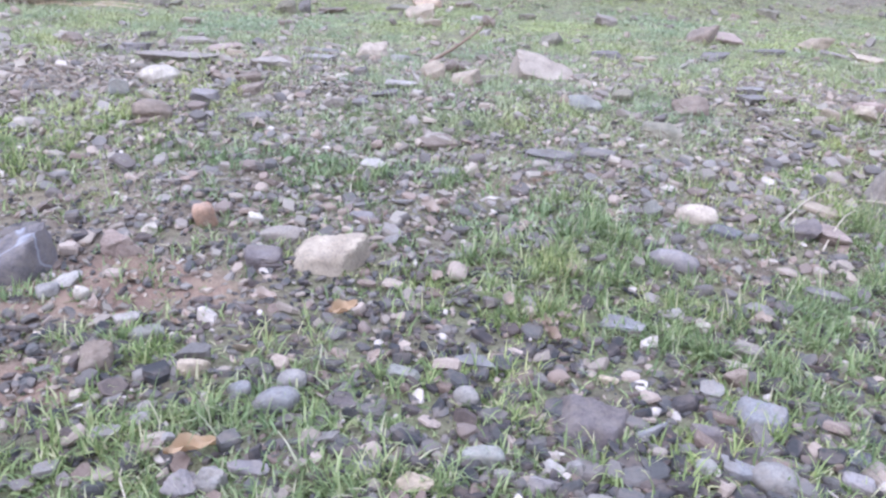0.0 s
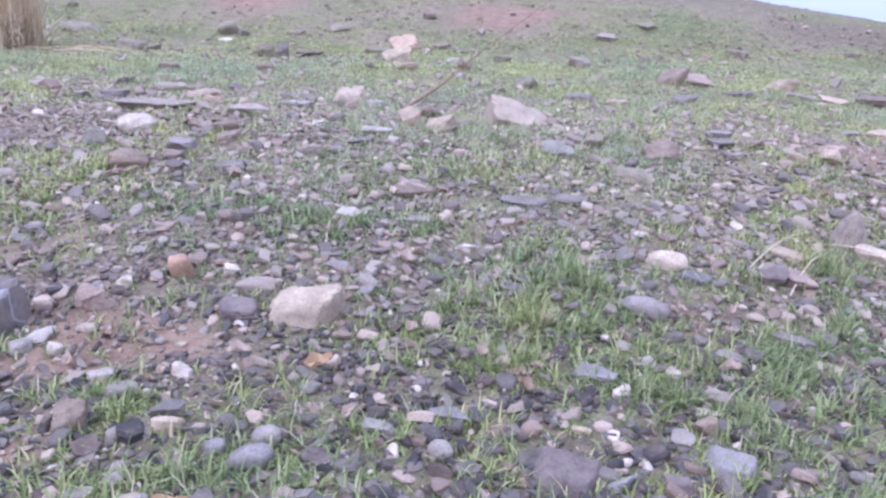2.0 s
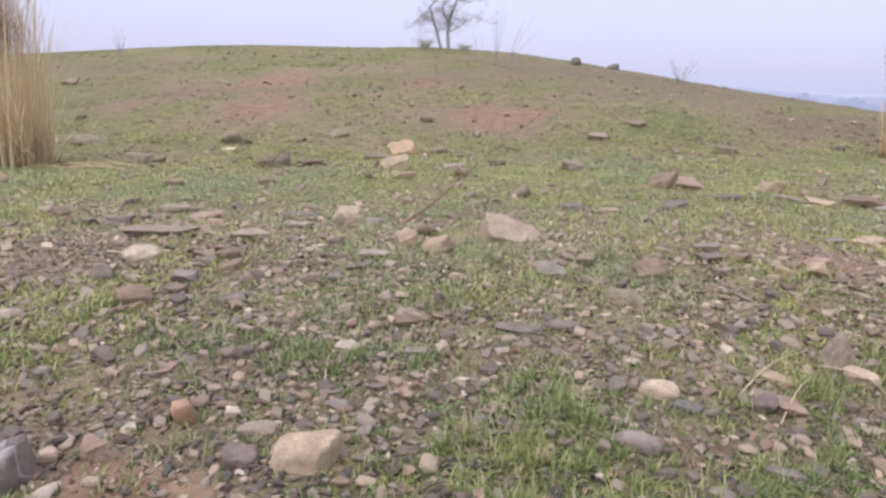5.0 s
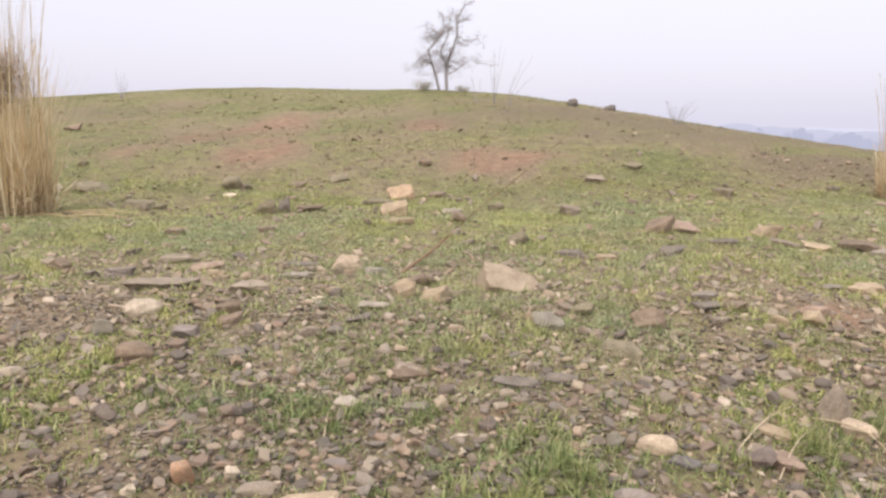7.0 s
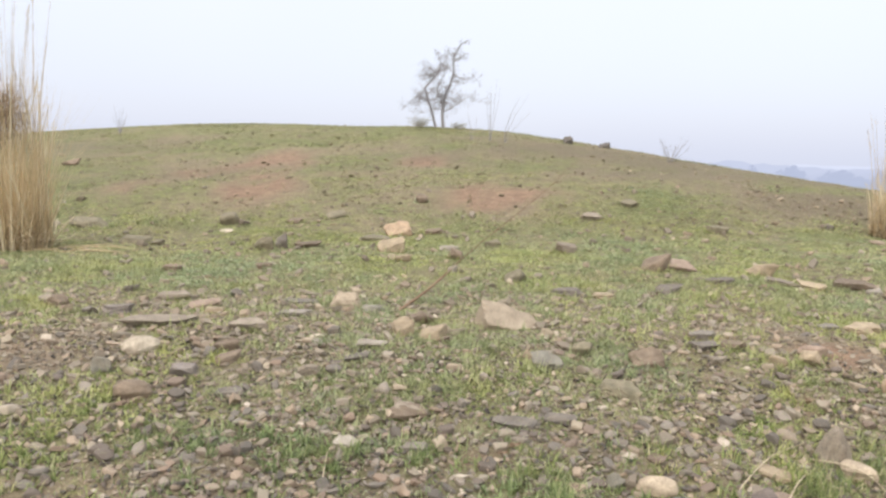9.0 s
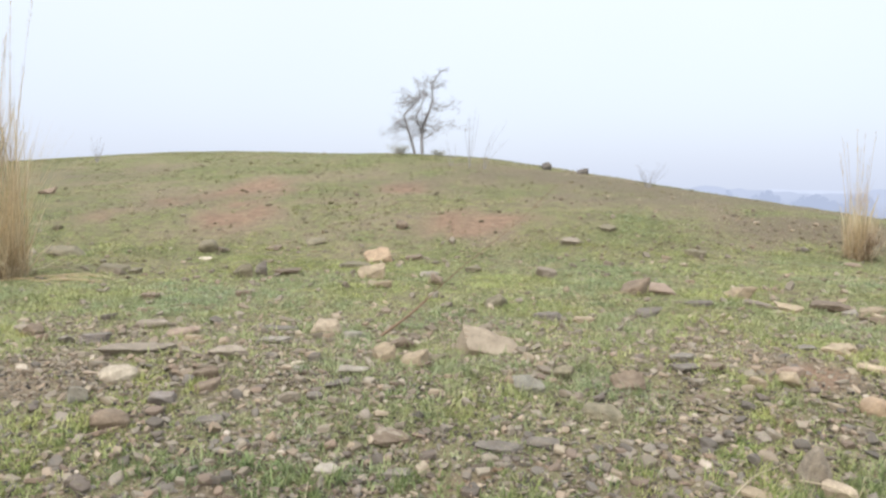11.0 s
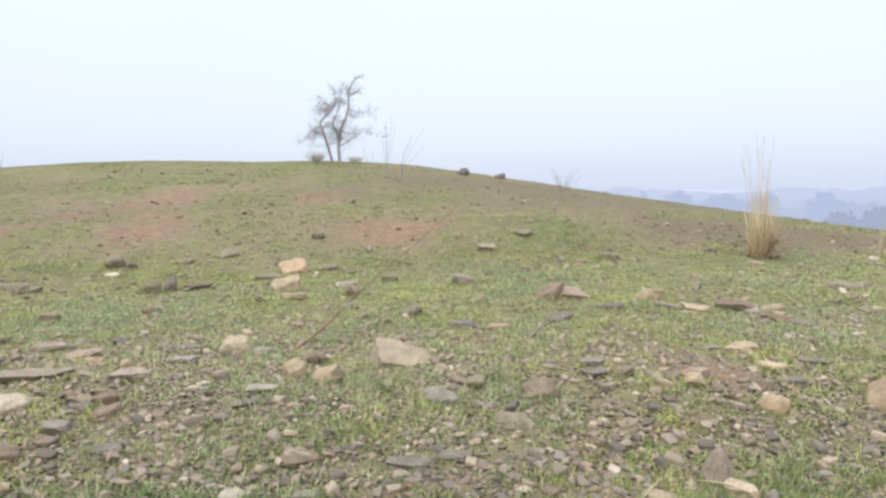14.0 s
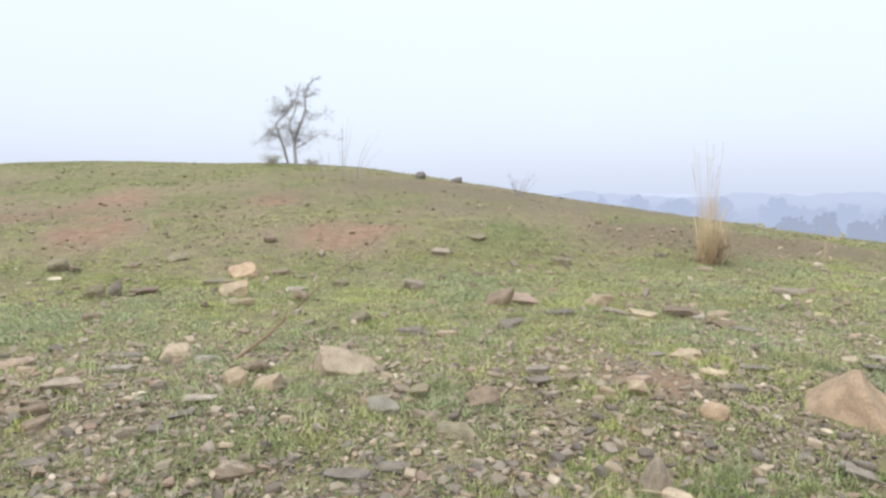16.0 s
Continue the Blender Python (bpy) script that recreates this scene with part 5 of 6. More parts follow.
x, y = strew(700, 10, 30, 1.0, lambda x, y: 0.25 + 0.3 * field(x, y, 1.5, 14))
gravel("gravel", x, y, np.clip(rng.lognormal(-2.9, 0.4, len(x)), 0.035, 0.2), 3, "sparse dusty stones far up the hill", (0.2, 0.45), CLOD, 0.12, 0.12)
x, y = strew(17000, 8.5, 32, 1.0, lambda x, y: np.clip((y - 8.5) / 4, 0, 1) * (0.15 + 0.6 * field(x, y, 1.3, 16) ** 2) * np.clip(1.9 - y / 10, 0.12, 1) * (1 - 0.7 * red_earth(x, y)))
gravel("gravel", x, y, np.clip(rng.lognormal(-3.1, 0.45, len(x)), 0.025, 0.14), 3, "earthy clods and tussocks far up the hill", (0.2, 0.45), CLOD, 0.12, 0.12)

x, y = strew(3000, 6.5, 27, 1.0, lambda x, y: (0.12 + 0.9 * field(x, y, 0.9, 61) ** 2) * np.clip((y - 6) / 3, 0, 1))
gravel("gravel", x, y, np.clip(rng.lognormal(-3.25, 0.45, len(x)), 0.02, 0.14), 3, "dark clods and droppings scattered over the turf", (0.3, 0.6), DARK_CLOD, 0.15, 0.2)

x, y = strew(9000, 5.2, 11.5, 1.0, lambda x, y: (0.25 + 0.75 * field(x, y, 0.5, 66) ** 2) * np.clip(spot(x, y, 3.9, 8.2, 2.6, 2.4) + 0.35 * spot(x, y, -1.5, 8.5, 2.2, 2.2), 0, 1) * (1 - 0.8 * red_earth(x, y)) * 0.55)
gravel("gravel", x, y, np.clip(rng.lognormal(-3.55, 0.4, len(x)), 0.016, 0.07), 3, "dark crumbs of earth and stone scattered over the shelf", (0.3, 0.6), DARK_CLOD, 0.15, 0.2)

# ---- grass ----
def grass(name, tufts, per, length, width, spread, mat, label, lean=0.2, steps=2):
    x, y = tufts
    n = len(x)
    tall = rng.uniform(0.6, 1.35, n) * (0.75 + 0.5 * grass_cover(x, y))
    k = np.repeat(np.arange(n), per)
    m = len(k)
    bx, by = x[k] + rng.normal(0, spread, m), y[k] + rng.normal(0, spread, m)
    base = np.stack([bx, by, terrain(bx, by) - 0.004], 1)
    v, f = blades(base, rng.uniform(0, 2 * np.pi, m), np.abs(rng.normal(lean, 0.22, m)), length * tall[k] * rng.uniform(0.45, 1.15, m), width * rng.uniform(0.7, 1.3, m), rng.uniform(0.0, 1.2, m), rng, steps)
    return tagged(new(name, sheet(name, v, f, mat)), label, "grass", kind="stuff")


lush = lambda x, y: np.clip(grass_cover(x, y), 0.06, 1) ** 1.15
thinning = lambda x, y: lush(x, y) * np.clip((6.6 - y) / 1.8, 0.1, 1)
tufted = lambda x, y: np.clip((grass_cover(x, y) - 0.08) * 1.3, 0.16, 0.8) * np.clip(field(x, y, 0.045, 31) * 2.6 - 0.85, 0.03, 1)
grass("grass", strew(25000, 1.1, 2.95, 0.98, lambda x, y: tufted(x, y) * np.clip(field(x, y, 0.13, 38) * 3.0 - 0.75, 0.1, 1), 0.34), 8, 0.070, 0.0064, 0.012, GRASS, "young green grass sprouting through the gravel", 0.3, 3)
grass("grass", strew(44000, 1.1, 3.6, 0.98, lambda x, y: tufted(x, y) * np.clip(field(x, y, 0.17, 39) * 2.6 - 0.5, 0.15, 1), 0.34), 5, 0.034, 0.0105, 0.012, GRASS, "low broad-leaved seedlings between the stones", 0.75, 2)
grass("grass", strew(70000, 2.6, 6.4, 0.98, lambda x, y: thinning(x, y) * np.clip(field(x, y, 0.22, 32) * 3.2 - 1.1, 0.06, 1) * np.clip(field(x, y, 0.07, 33) * 2.4 - 0.5, 0.08, 1), 0.3), 7, 0.052, 0.0075, 0.016, MEADOW, "young green grass in patches among stones", 0.42)
grass("grass", strew(205000, 2.3, 9.5, 0.98, lambda x, y: np.clip(grass_cover(x, y) * 1.3 - 0.1, 0.2, 1) * np.clip(field(x, y, 0.15, 34) * 2.4 - 0.5, 0.12, 1) * np.clip(field(x, y, 0.6, 37) * 2.0 - 0.2, 0.25, 1) * np.clip((y - 0.9) / 4.6, 0.3, 1), 0.3), 4, 0.03, 0.012, 0.02, MEADOW, "low leafy mat of seedlings and clover in the turf", 0.8, 1)
grass("grass", strew(100000, 5.4, 12.5, 0.98, lambda x, y: lush(x, y) * np.clip(field(x, y, 0.45, 36) * 2.0 - 0.3, 0.2, 1) * np.clip((12.5 - y) / 3, 0, 1)), 5, 0.036, 0.011, 0.03, MEADOW, "short green turf on the shelf of the hill", 0.55, 1)
grass("grass", strew(84000, 9.0, 34, 1.0, lambda x, y: lush(x, y) * np.clip((y - 9) / 3, 0, 1)), 4, 0.04, 0.019, 0.08, TURF, "short olive turf on the rounded hill", 0.8, 1)


grass("grass", strew(5200, 5.5, 27, 1.0, lambda x, y: np.clip(field(x, y, 0.5, 62) * 2.4 - 0.9, 0.02, 1) * np.clip((y - 5) / 3, 0, 1)), 11, 0.05, 0.014, 0.022, TUSSOCK, "dark olive tussocks dotted over the hill", 0.6, 1)
grass("grass", around(52000, 6.0, lush), 4, 0.06, 0.011, 0.02, GRASS, "young green grass beside the path", 0.4, 1)
grass("leaf_litter", strew(2600, 1.15, 7.0, 0.98, lambda x, y: 0.25 + 0.75 * field(x, y, 0.3, 41)), 1, 0.055, 0.0045, 0.0, STRAW, "bits of bleached straw and leaf litter between stones", 1.35, 1)
grass("leaf_litter", strew(1800, 1.15, 5.5, 0.98, lambda x, y: 0.25 + 0.75 * field(x, y, 0.3, 42)), 1, 0.035, 0.014, 0.0, TANGLE, "small brown dead leaves lying between stones", 1.3, 2)


def fringe(near_y, far_y, mat, length, label):
    """Longer grass that grows up against the stones between two distances."""
    xs, ys = [], []
    for px, py, w, d in PLACED:
        if near_y < py < far_y:
            n = int(10 + 60 * w)
            a, q = rng.uniform(0, 2 * np.pi, n), rng.uniform(0.85, 1.25, n)
            ok = rng.rand(n) < 0.45 + 0.4 * (np.sin(a) < 0.2)
            xs.append((px + 0.5 * w * q * np.cos(a))[ok])
            ys.append((py + 0.5 * d * q * np.sin(a))[ok])
    return grass("grass", (np.concatenate(xs), np.concatenate(ys)), 6, length, 0.008, 0.012, mat, label, 0.35, 2)


fringe(1.2, 3.2, GRASS, 0.045, "young grass grown up against the stones")
fringe(3.2, 12.0, MEADOW, 0.06, "longer grass grown up against the sunken stones")

# ---- clumps of tall dry grass ----
FALLEN = []


def dry_clump(x, y, radius, body, stalk, blade_count, stalk_count, seed, label, tangle=0, tangle_at=0.74, splay=1.0):
    r = np.random.RandomState(seed)
    thing = new("dry_grass_clump")
    thing.location = (x, y, float(terrain(x, y)))

    bunch_a, bunch_q = r.uniform(0, 2 * np.pi, 9), radius * np.sqrt(r.rand(9)) * 0.85

    def foot(n, rad):
        """Places at the foot, most of them in a few tight bunches, and the way out from the middle."""
        k = r.randint(0, 9, n)
        u, v = bunch_q[k] * np.cos(bunch_a[k]), bunch_q[k] * np.sin(bunch_a[k])
        u, v = u + r.normal(0, 0.22 * rad, n), v + r.normal(0, 0.22 * rad, n)
        return np.stack([u, v, np.full(n, -0.06)], 1), np.arctan2(v, u)

    b, a = foot(blade_count, radius)
    v, f = blades(b, a + r.normal(0, 0.8, blade_count), splay * np.abs(r.normal(0.05, 0.13, blade_count)), body * (0.22 + 0.85 * r.rand(blade_count) ** 1.25), r.uniform(0.004, 0.011, blade_count), r.uniform(-0.1, 0.4, blade_count), r, 4)
    part("foliage", sheet("foliage", v, f, STRAW), thing, "upright straw-yellow grass blades")
    n = blade_count // 3
    b, a = foot(n, radius * 1.05)
    v, f = blades(b, a + r.normal(0, 0.7, n), r.uniform(0.02, 0.5, n), body * r.uniform(0.12, 0.45, n), r.uniform(0.004, 0.010, n), r.uniform(0.1, 1.2, n), r, 4)
    part("dead_base", sheet("dead_base", v, f, TANGLE), thing, "brown dead blades round the foot")
    # broken straw lying round the foot
    n = blade_count // 4
    b, a = foot(n, radius * 1.35)
    b[:, 2] = r.uniform(0.0, 0.12 * body, n)
    v, f = blades(b, a + r.normal(0, 1.2, n), r.uniform(0.7, 1.7, n), body * r.uniform(0.08, 0.30, n), r.uniform(0.007, 0.015, n), r.uniform(-0.3, 0.5, n), r, 3)
    part("broken_straw", sheet("broken_straw", v, f, CANE), thing, "broken pale straw fallen about the foot")["kind"] = "stuff"
    culms = []
    for k in range(blade_count // 10):
        q, w = radius * math.sqrt(r.rand()), r.uniform(0, 2 * math.pi)
        lean_to, h, out = r.uniform(0, 2 * math.pi), body * r.uniform(0.18, 1.0), r.uniform(-0.03, 0.24) * body * (0.4 + 0.6 * splay)
        out = out * (1.0 + 1.4 * max(0.0, 0.6 - h / body))
        kink = r.uniform(0.35, 0.8)
        line = []
        for s in (0, 0.25, 0.5, 0.75, 1):
            bend = out * s + (0.12 * body * (s - kink) if s > kink else 0)
            line.append((q * math.cos(w) + bend * math.cos(lean_to), q * math.sin(w) + bend * math.sin(lean_to), -0.05 + h * s))
        culms.append(tube(line, [0.0085, 0.008, 0.007, 0.006, 0.003], 5))
    v, f = joined(culms)
    part("cane", sheet("cane", v, f, CANE), thing, "stout pale yellow canes among the blades")["kind"] = "stuff"
    # fine pale awns that fade out above the blades
    n = blade_count // 3
    b, a = foot(n, radius * 0.75)
    b[:, 2] = body * r.uniform(0.55, 0.9, n)
    v, f = blades(b, a + r.normal(0, 0.8, n), np.abs(r.normal(0.0, 0.10, n)), body * r.uniform(0.15, 0.5, n), np.full(n, 0.0032), r.uniform(-0.1, 0.25, n), r, 3)
    part("awn_haze", sheet("awn_haze", v, f, PLUME), thing, "fine pale awns above the blades")["kind"] = "stuff"
    stems, heads = [], []
    for k in range(stalk_count):
        q, w = radius * 0.8 * math.sqrt(r.rand()), r.uniform(0, 2 * math.pi)
        h, out = stalk * r.uniform(0.7, 1.0), r.uniform(0.02, 0.22) * stalk * 0.7 * splay
        line = [(q * math.cos(w) + out * math.cos(w) * s ** 2, q * math.sin(w) + out * math.sin(w) * s ** 2, -0.05 + h * s) for s in (0, 0.3, 0.6, 0.85, 1)]
        stems.append(tube(line, [0.0028, 0.0024, 0.0018, 0.0012, 0.0008], 4))
        m = 16
        s = r.uniform(0.82, 1.0, m)
        base = np.stack([q * math.cos(w) + out * math.cos(w) * s ** 2, q * math.sin(w) + out * math.sin(w) * s ** 2, -0.05 + h * s], 1)
        heads.append(blades(base, r.uniform(0, 2 * np.pi, m), r.uniform(0.1, 0.6, m), r.uniform(0.02, 0.06, m) * stalk / 1.6, np.full(m, 0.004), r.uniform(0, 0.5, m), r))
    v, f = joined(stems)
    part("flower_stem", sheet("flower_stem", v, f, STRAW), thing, "tall thin straw stalks")
    o, vs, fs = 0, [], []
    for v, f in heads:
        vs.append(v)
        fs.append(f + o)
        o += len(v)
    part("plume", sheet("plumage", np.concatenate(vs), np.concatenate(fs), PLUME), thing, "thin feathery seed heads")["kind"] = "stuff"
    if tangle:
        b = r.normal(0, 1, (tangle, 3)) * [0.10, 0.10, 0.11] + [0.05, -0.1, body * tangle_at]
        v, f = blades(b, r.uniform(0, 2 * np.pi, tangle), r.uniform(0, 0.9, tangle), r.uniform(0.06, 0.2, tangle), np.full(tangle, 0.007), r.uniform(0, 0.8, tangle), r, 3)
        part("brown_tuft", sheet("brown_tuft", v, f, TANGLE), thing, "matted brown tuft caught in the blades")["kind"] = "stuff"
    return tagged(thing, label, "dry grass")


dry_clump(-3.74, 7.45, 0.34, 1.62, 2.6, 900, 26, 3, "tall clump of straw-coloured dry grass with seed heads", 900, splay=0.6)
dry_clump(5.40, 8.95, 0.145, 0.80, 1.60, 400, 12, 4, "smaller clump of dry straw grass with tall stalks", 520, 0.16, 0.6)


straws = np.random.RandomState(9)
for k in range(9):
    sx, sy = -3.38 + straws.uniform(-0.15, 0.3), 7.2 + straws.uniform(-0.15, 0.25)
    ang, ln = straws.uniform(-0.5, 0.35), straws.uniform(0.3, 0.75)
    FALLEN.append([(sx, sy), (sx + ln * 0.5 * math.cos(ang), sy + ln * 0.5 * math.sin(ang)), (sx + ln * math.cos(ang), sy + ln * math.sin(ang) * 1.1)])


# ---- the small bare tree on the crest, weeds and sticks ----
def bare_tree(x, y, seed):
    """Two slender trunks, one kinked, with drooping side limbs, fine twigs and a few withered leaves."""
    r = random.Random(seed)
    thing = new("bare_tree")
    thing.location = (x, y, float(terrain(x, y)))
    trunks = (([(0.0, 0, -0.1), (-0.03, 0, 0.37), (-0.01, 0.02, 0.74), (0.13, 0.03, 1.02), (0.23, 0.05, 1.35), (0.20, 0.02, 1.70), (0.33, 0, 1.98), (0.58, -0.04, 2.12)], 0.044),
              ([(-0.17, 0.08, -0.1), (-0.27, 0.08, 0.32), (-0.36, 0.1, 0.65), (-0.45, 0.12, 0.97), (-0.22, 0.10, 1.25), (-0.08, 0.06, 1.48), (-0.13, 0.04, 1.72), (-0.27, 0.0, 1.90)], 0.036))
    limbs = (([(-0.02, 0, 0.55), (-0.16, -0.1, 0.92), (-0.03, -0.12, 1.30), (0.03, -0.05, 1.65), (0.10, 0, 1.92)], 0.020),
             ([(-0.36, 0.1, 0.64), (-0.54, 0.05, 0.76), (-0.67, 0, 0.52), (-0.72, -0.05, 0.33)], 0.015),
             ([(-0.43, 0.12, 0.88), (-0.62, 0.16, 0.80), (-0.80, 0.2, 0.60), (-0.96, 0.2, 0.47)], 0.013),
             ([(-0.02, 0, 0.40), (0.15, -0.1, 0.47), (0.30, -0.16, 0.60), (0.44, -0.2, 0.68)], 0.015),
             ([(0.02, 0.02, 0.72), (0.24, 0.1, 0.70), (0.40, 0.15, 0.78)], 0.012),
             ([(0.23, 0.05, 1.30), (0.42, 0.0, 1.18), (0.68, -0.05, 1.20), (0.86, -0.05, 1.14)], 0.010),
             ([(0.20, -0.1, 0.52), (0.55, -0.15, 0.74), (0.82, -0.2, 0.70), (1.02, -0.2, 0.58)], 0.008),
             ([(0.21, 0.03, 1.60), (0.40, 0.1, 1.72), (0.50, 0.15, 1.85)], 0.010),
             ([(-0.25, 0.1, 1.22), (-0.46, 0.15, 1.32), (-0.50, 0.2, 1.48)], 0.010),
             ([(-0.10, 0.05, 1.50), (0.05, 0.12, 1.68), (0.02, 0.15, 1.88)], 0.010))
    more = []
    for line, rad in trunks:
        for k in range(9):
            q = r.randint(1, 4)
            p, a, reach = Vector(line[q]).lerp(Vector(line[q + 1]), r.random()), r.uniform(0, 2 * math.pi), r.uniform(0.25, 0.5)
            d = Vector((math.cos(a), math.sin(a), r.uniform(-0.3, 0.6))).normalized() * reach
            more.append(([p[:], (p + d * 0.5 + Vector((0, 0, r.uniform(-0.05, 0.06))))[:], (p + d)[:]], 0.009))
    limbs = limbs + tuple(more)
    twigs, ends = [], []

    def wander(p, d, length, rad, steps):
        pts = [p]
        for _ in range(steps):
            d = (d + Vector((r.uniform(-0.45, 0.45), r.uniform(-0.45, 0.45), r.uniform(-0.35, 0.35)))).normalized()
            pts.append(pts[-1] + d * length / steps)
        return pts, [rad * (1 - 0.7 * k / steps) for k in range(steps + 1)]

    def sprout(p, reach):
        """A spray of fine twigs at one place."""
        spray, rads = wander(p, Vector((r.uniform(-1, 1), r.uniform(-1, 1), r.uniform(-0.5, 0.8))).normalized(), reach * r.uniform(0.5, 1.2), 0.0032, 4)
        twigs.append(tube(spray, rads, 3))
        for b in spray[1:]:
            for _ in range(2):
                fine, rads = wander(b, Vector((r.uniform(-1, 1), r.uniform(-1, 1), r.uniform(-0.7, 0.8))).normalized(), reach * r.uniform(0.2, 0.55), 0.0018, 3)
                twigs.append(tube(fine, rads, 3))
                ends.extend(fine[1:])

    for lines, name, sides in ((trunks, "trunk", 8), (limbs, "branch", 5)):
        for line, rad in lines:
            pts = [Vector(q) for q in line]
            pts = [q + Vector((r.uniform(-0.02, 0.02), r.uniform(-0.02, 0.02), 0)) for q in pts]
            v, f = tube(pts, [rad * (1 - 0.86 * (k / (len(pts) - 1)) ** 0.8) for k in range(len(pts))], sides)
            part(name, sheet(name, v, f, HAZED_BARK), thing)
            n = 40 if name == "trunk" else 12
            for k in range(n):
                s = ((0.26 if name == "trunk" else 0.25) + 0.72 * (k / (n - 1)) ** 1.3) * (len(pts) - 1)
                q = min(int(s), len(pts) - 2)
                sprout(pts[q].lerp(pts[q + 1], min(1, s - q)), 0.37 - 0.11 * pts[q].z)
    v, f = joined(twigs)
    part("fine_twig", sheet("fine_twig", v, f, HAZED_BARK), thing, "fine grey twigs")["kind"] = "stuff"
    q = np.random.RandomState(seed)
    e = np.array([p[:] for p in ends])
    e = e[q.rand(len(e)) < 0.55]
    n = len(e)
    v, f = blades(e, q.uniform(0, 2 * np.pi, n), q.uniform(0.3, 2.4, n), q.uniform(0.015, 0.036, n), q.uniform(0.007, 0.014, n), q.uniform(0, 0.6, n), q)
    part("crown", sheet("crown", v, f, TWIG_LEAF), thing, "sparse withered leaves, greyed as by haze")
    thing.scale = (1.0, 1.0, 0.98)
    return tagged(thing, "small nearly bare tree with two trunks on the crest", "tree")


bare_tree(0.66, 19.3, 6)


def weed(x, y, height, stems, spread, seed, label, name="dead_weed", lean=0.0, stem_mat=None, leaf_mat=None, leafy=2, thick=1.0, fuzz=0.012):
    r = random.Random(seed)
    thing = new(name)
    thing.location = (x, y, float(terrain(x, y)))
    tubes, leaves = [], []
    for k in range(stems):
        a, out, h = r.uniform(0, 6.28), r.uniform(0.1, 1) * spread, height * r.uniform(0.55, 1)
        pts = [(out * math.cos(a) * s + lean * s * s, out * math.sin(a) * s, -0.03 + h * s) for s in (0, 0.35, 0.7, 1)]
        tubes.append(tube(pts, [0.0030 * thick, 0.0024 * thick, 0.0017 * thick, 0.0009 * thick], 4))
        for s in (0.3, 0.45, 0.6, 0.75, 0.9, 1.0):
            leaves.append((out * math.cos(a) * s + lean * s * s, out * math.sin(a) * s, h * s))
    for v, f in tubes:
        part("stem", sheet("weed_stem", v, f, stem_mat or HAZED_BARK), thing)
    q = np.random.RandomState(seed)
    e = np.repeat(np.array(leaves), leafy, 0)
    e = e + q.normal(0, fuzz, e.shape) * [1, 1, 0.5]
    v, f = blades(e, q.uniform(0, 6.28, len(e)), q.uniform(0.2, 1.4, len(e)), q.uniform(0.015, 0.045, len(e)), np.full(len(e), 0.009), q.uniform(0, 0.6, len(e)), q)
    part("withered_leaves", sheet("withered_leaves", v, f, leaf_mat or TWIG_LEAF), thing)
    return tagged(thing, label, "weed")


weed(1.46, 15.76, 1.35, 5, 0.22, 1, "thin withered weed stalks beside the bare tree", thick=1.8)
weed(1.74, 15.68, 1.05, 4, 0.22, 2, "leaning dry weed stalks on the crest", lean=0.28, thick=1.8)
weed(1.12, 16.0, 0.66, 4, 0.22, 3, "low withered weeds on the crest", lean=-0.1, thick=1.5)
weed(0.10, 19.2, 0.24, 40, 0.34, 4, "low pale grey brush at the foot of the bare tree", "low_brush", stem_mat=BLEACHED, leaf_mat=SAGE, leafy=7, fuzz=0.06)
weed(0.98, 19.2, 0.14, 26, 0.3, 14, "low grey-brown brush at the foot of the bare tree", "low_brush", stem_mat=BLEACHED, leaf_mat=SAGE, leafy=6, fuzz=0.04)
weed(4.53, 14.14, 0.44, 12, 0.4, 5, "small withered greyish bush on the falling skyline", "low_brush", thick=1.5, leafy=4, fuzz=0.025)
weed(-8.2, 22.6, 0.75, 7, 0.3, 7, "thin dry weeds on the skyline", thick=2.4, leafy=3)


def stick(points, lift, radius, mat, label, name="dry_stalk", sides=5):
    """A dry stem lying over the ground along these places."""
    pts = []
    for i in range(len(points) - 1):
        for s in (0, 0.25, 0.5, 0.75):
            x, y = (points[i][k] * (1 - s) + points[i + 1][k] * s for k in (0, 1))
            pts.append((x, y, float(terrain(x, y)) + lift * math.sin(math.pi * min(1, (i + s + 0.12) / (len(points) - 1))) + radius))
    x, y = points[-1]
    pts.append((x, y, float(terrain(x, y)) + radius))
    rads = [radius * (1 - 0.7 * k / len(pts)) for k in range(len(pts))]
    v, f = tube(pts, rads, sides)
    return tagged(new(name, sheet(name, v, f, mat)), label, "stalk")



def leaning_stalk():
    """A long dry stalk rooted in the turf that leans far over, with the stubs of side shoots."""
    thing = new("leaning_stalk")
    a, b, c = Vector((-0.09, 4.78, 0.51)), Vector((0.08, 5.35, 0.53)), Vector((1.24, 6.03, 1.46))
    thing.location = a
    line = []
    for k in range(13):
        s = k / 12
        line.append((1 - s) ** 2 * a + 2 * s * (1 - s) * b + s * s * c - a + Vector((0.006 * math.sin(9 * s), 0, 0.008 * math.sin(13 * s))))
    v, f = tube(line, [0.0145 - 0.0011 * k if k < 6 else 0.0042 - 0.0004 * (k - 6) for k in range(13)], 6)
    part("stem", sheet("stalk_stem", v, f, TWIG), thing)
    for k, d in ((5, (0.03, -0.02, 0.07)), (8, (0.06, 0.03, 0.03)), (10, (0.02, 0.02, 0.06)), (11, (0.06, -0.02, 0.01))):
        v, f = tube([line[k], line[k] + Vector(d) * 0.6, line[k] + Vector(d)], [0.003, 0.0022, 0.001], 5)
        part("side_shoot", sheet("side_shoot", v, f, TWIG), thing)
    return tagged(thing, "long thin brown stalk leaning over the stony turf", "stalk")


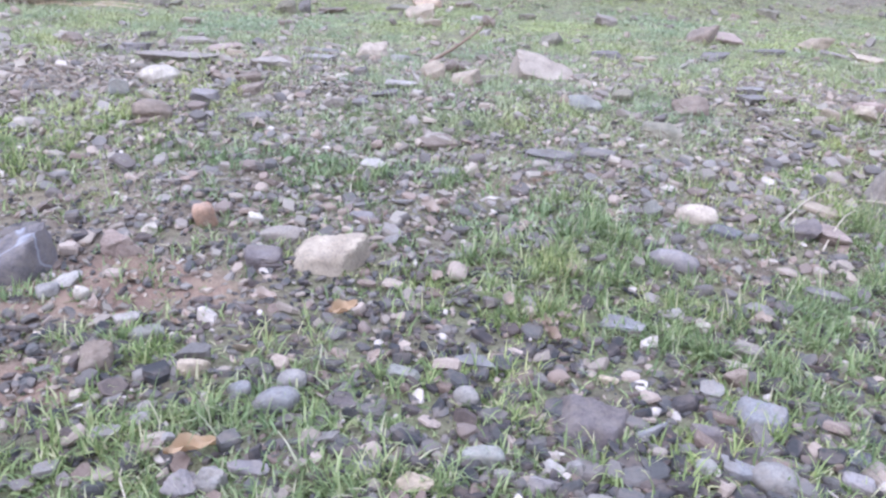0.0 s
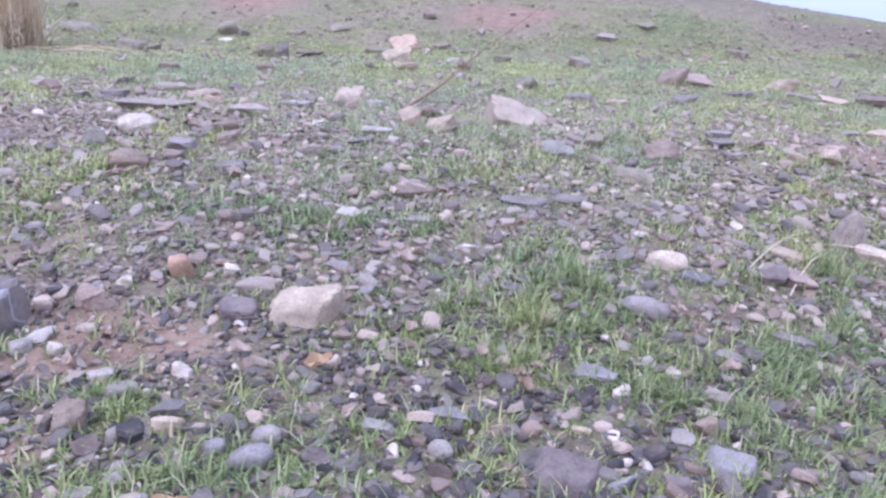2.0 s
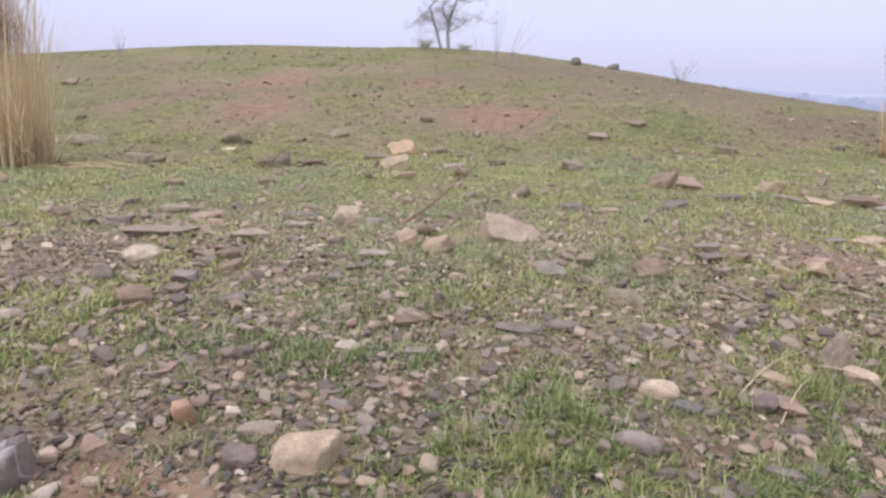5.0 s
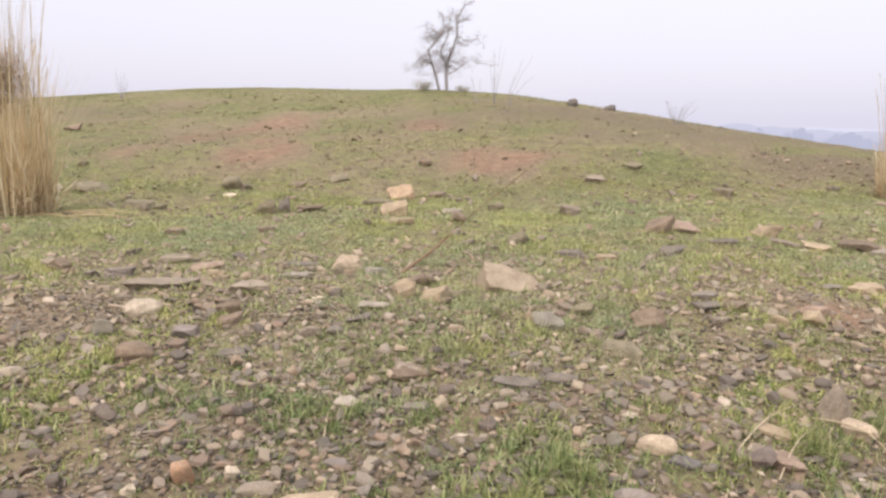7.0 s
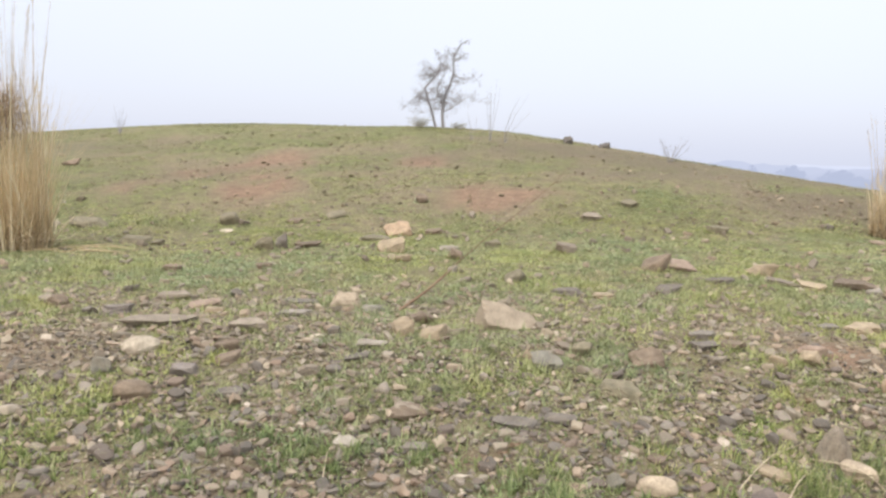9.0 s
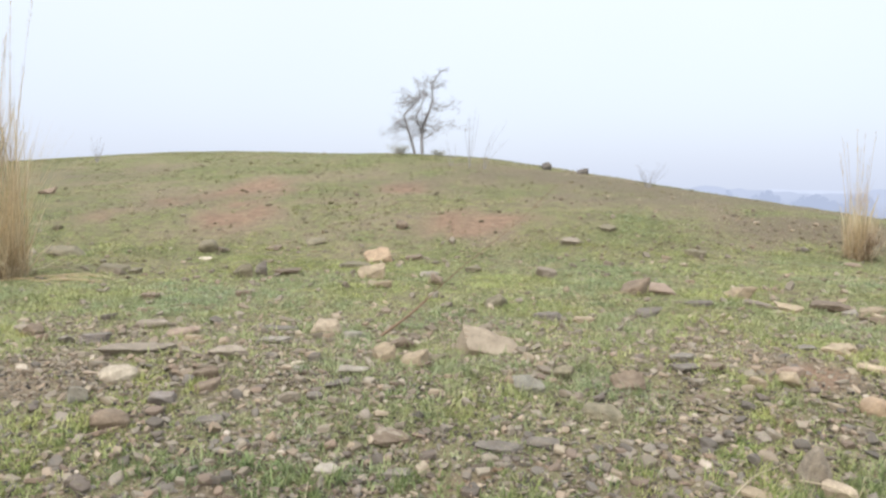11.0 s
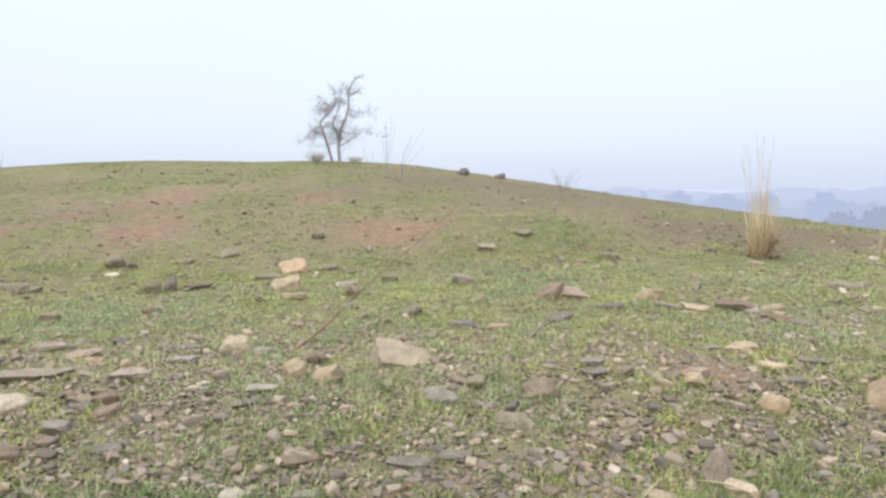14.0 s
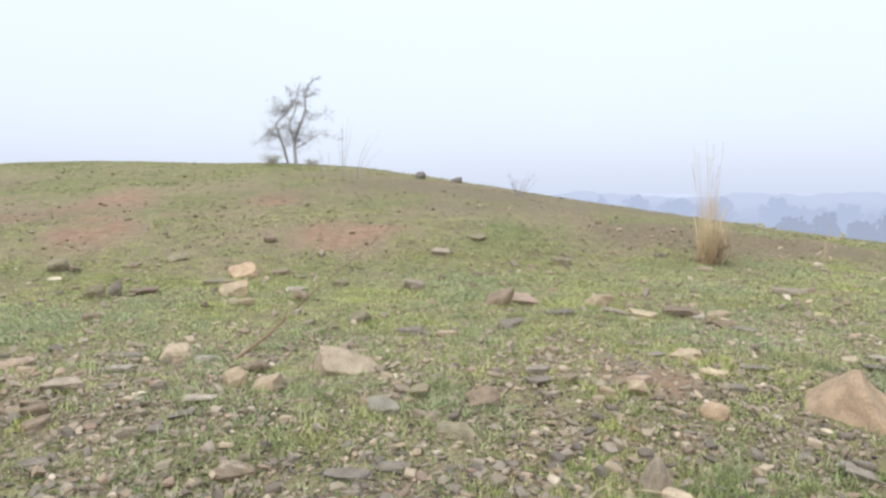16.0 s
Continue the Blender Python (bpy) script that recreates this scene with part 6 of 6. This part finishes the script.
leaning_stalk()
stick([(1.19, 2.63), (1.40, 2.83), (1.63, 3.02)], 0.04, 0.0034, BLEACHED, "bleached straw stem lying across stones")
stick([(1.28, 2.48), (1.42, 2.65), (1.58, 2.84)], 0.05, 0.0034, BLEACHED, "thin bleached straw stem among stones")
stick([(1.58, 2.87), (1.70, 2.69), (1.76, 2.48)], 0.06, 0.0034, BLEACHED, "bent pale straw stem beside stones")
stick([(-0.29, 2.67), (-0.29, 2.82), (-0.26, 2.99)], 0.03, 0.003, BLEACHED, "pale dry twig standing over gravel")
stick([(-0.52, 1.22), (-0.58, 1.32), (-0.60, 1.40)], 0.02, 0.003, BLEACHED, "thin pale straw lying in grass")
weed(7.10, 9.06, 0.62, 3, 0.07, 9, "thin pale dry stems standing on the slope", lean=0.08, stem_mat=BLEACHED, leaf_mat=STRAW, thick=1.3)
stick([(-3.40, 7.63), (-2.94, 7.29), (-2.54, 7.07)], 0.03, 0.005, BLEACHED, "fallen straw stems beside the dry grass clump")
stick([(-3.55, 7.97), (-3.21, 7.99), (-2.67, 7.36)], 0.04, 0.005, BLEACHED, "fallen straw stems beside the dry grass clump")


for line in FALLEN:
    stick(line, 0.03, 0.0045, STRAW, "fallen straw stem beside the dry grass clump")


# ---- fallen leaves ----
def leaf(x, y, length, width, yaw, curl, mat, label, lift=0.012):
    """A withered leaf: a cupped blade with a midrib fold, pointed at both ends."""
    nu, nv = 12, 6
    verts, faces = [], []
    for i in range(nu + 1):
        s = i / nu
        w = width * math.sin(math.pi * min(0.98, s * 0.94 + 0.03)) ** 0.8
        for j in range(nv + 1):
            q = j / nv - 0.5
            rough = 1 + 0.1 * math.sin(17 * s + 3 * length * 100) + 0.06 * math.sin(41 * s)
            verts.append(((s - 0.5) * length * (1 - 0.25 * curl), q * w * rough + 0.15 * length * math.sin(3 * s), abs(q) * w * 1.7 + curl * length * (s - 0.5) ** 2 * 2.2 + 0.09 * length * math.sin(11 * s + 7 * q)))
    for i in range(nu):
        for j in range(nv):
            a = i * (nv + 1) + j
            faces.append((a, a + nv + 1, a + nv + 2, a + 1))
    ob = new("dry_leaf", sheet("dry_leaf", verts, faces, mat))
    ob.matrix_basis = Matrix.Translation((x, y, float(terrain(x, y)) + lift)) @ slope_turn(x, y, yaw, (0.1, -0.3))
    return tagged(ob, label, "leaf", "fallen leaves")


leaf(-0.225, 1.946, 0.095, 0.036, 25, 0.7, DRY_LEAF, "curled orange-brown dry leaf on grass", 0.02)
leaf(-0.465, 1.395, 0.116, 0.034, 20, 0.5, DRY_LEAF, "long curled tan leaf lying beside a stone", 0.022)
leaf(-0.447, 2.006, 0.078, 0.027, 5, 0.3, PALE_LEAF, "pale withered leaf on gravel")
leaf(0.224, 2.063, 0.053, 0.036, 80, 0.9, PALE_LEAF, "crumpled bleached leaf standing in grass", 0.02)
leaf(0.021, 2.168, 0.048, 0.034, 40, 0.8, PALE_LEAF, "small bleached leaf in grass", 0.015)
leaf(-0.012, 2.591, 0.081, 0.038, -25, 0.6, PALE_LEAF, "pale curled leaf on gravel", 0.014)
leaf(-0.125, 1.776, 0.052, 0.025, 60, 0.6, PALE_LEAF, "small tan leaf lying among stones", 0.014)
leaf(0.321, 1.926, 0.075, 0.032, -50, 0.8, TANGLE, "brown withered leaf on gravel", 0.014)
leaf(0.925, 2.045, 0.059, 0.032, -10, 0.7, PALE_LEAF, "small pale leaf lying on stones", 0.014)
litter = random.Random(21)
for cx, cy, n, reach in ((0.29, 2.86, 5, 0.13), (0.95, 2.32, 4, 0.09), (0.39, 2.05, 4, 0.10), (1.73, 3.30, 3, 0.14), (-0.75, 1.98, 4, 0.16)):
    for k in range(n):
        leaf(cx + litter.uniform(-reach, reach), cy + litter.uniform(-reach, reach) * 0.7, litter.uniform(0.035, 0.07), litter.uniform(0.01, 0.022), litter.uniform(0, 360), litter.uniform(0.4, 1.0), TANGLE if k % 2 else PALE_LEAF, "withered brown leaf lying in a patch of litter" if k % 2 else "small bleached leaf lying in a patch of litter", 0.014)
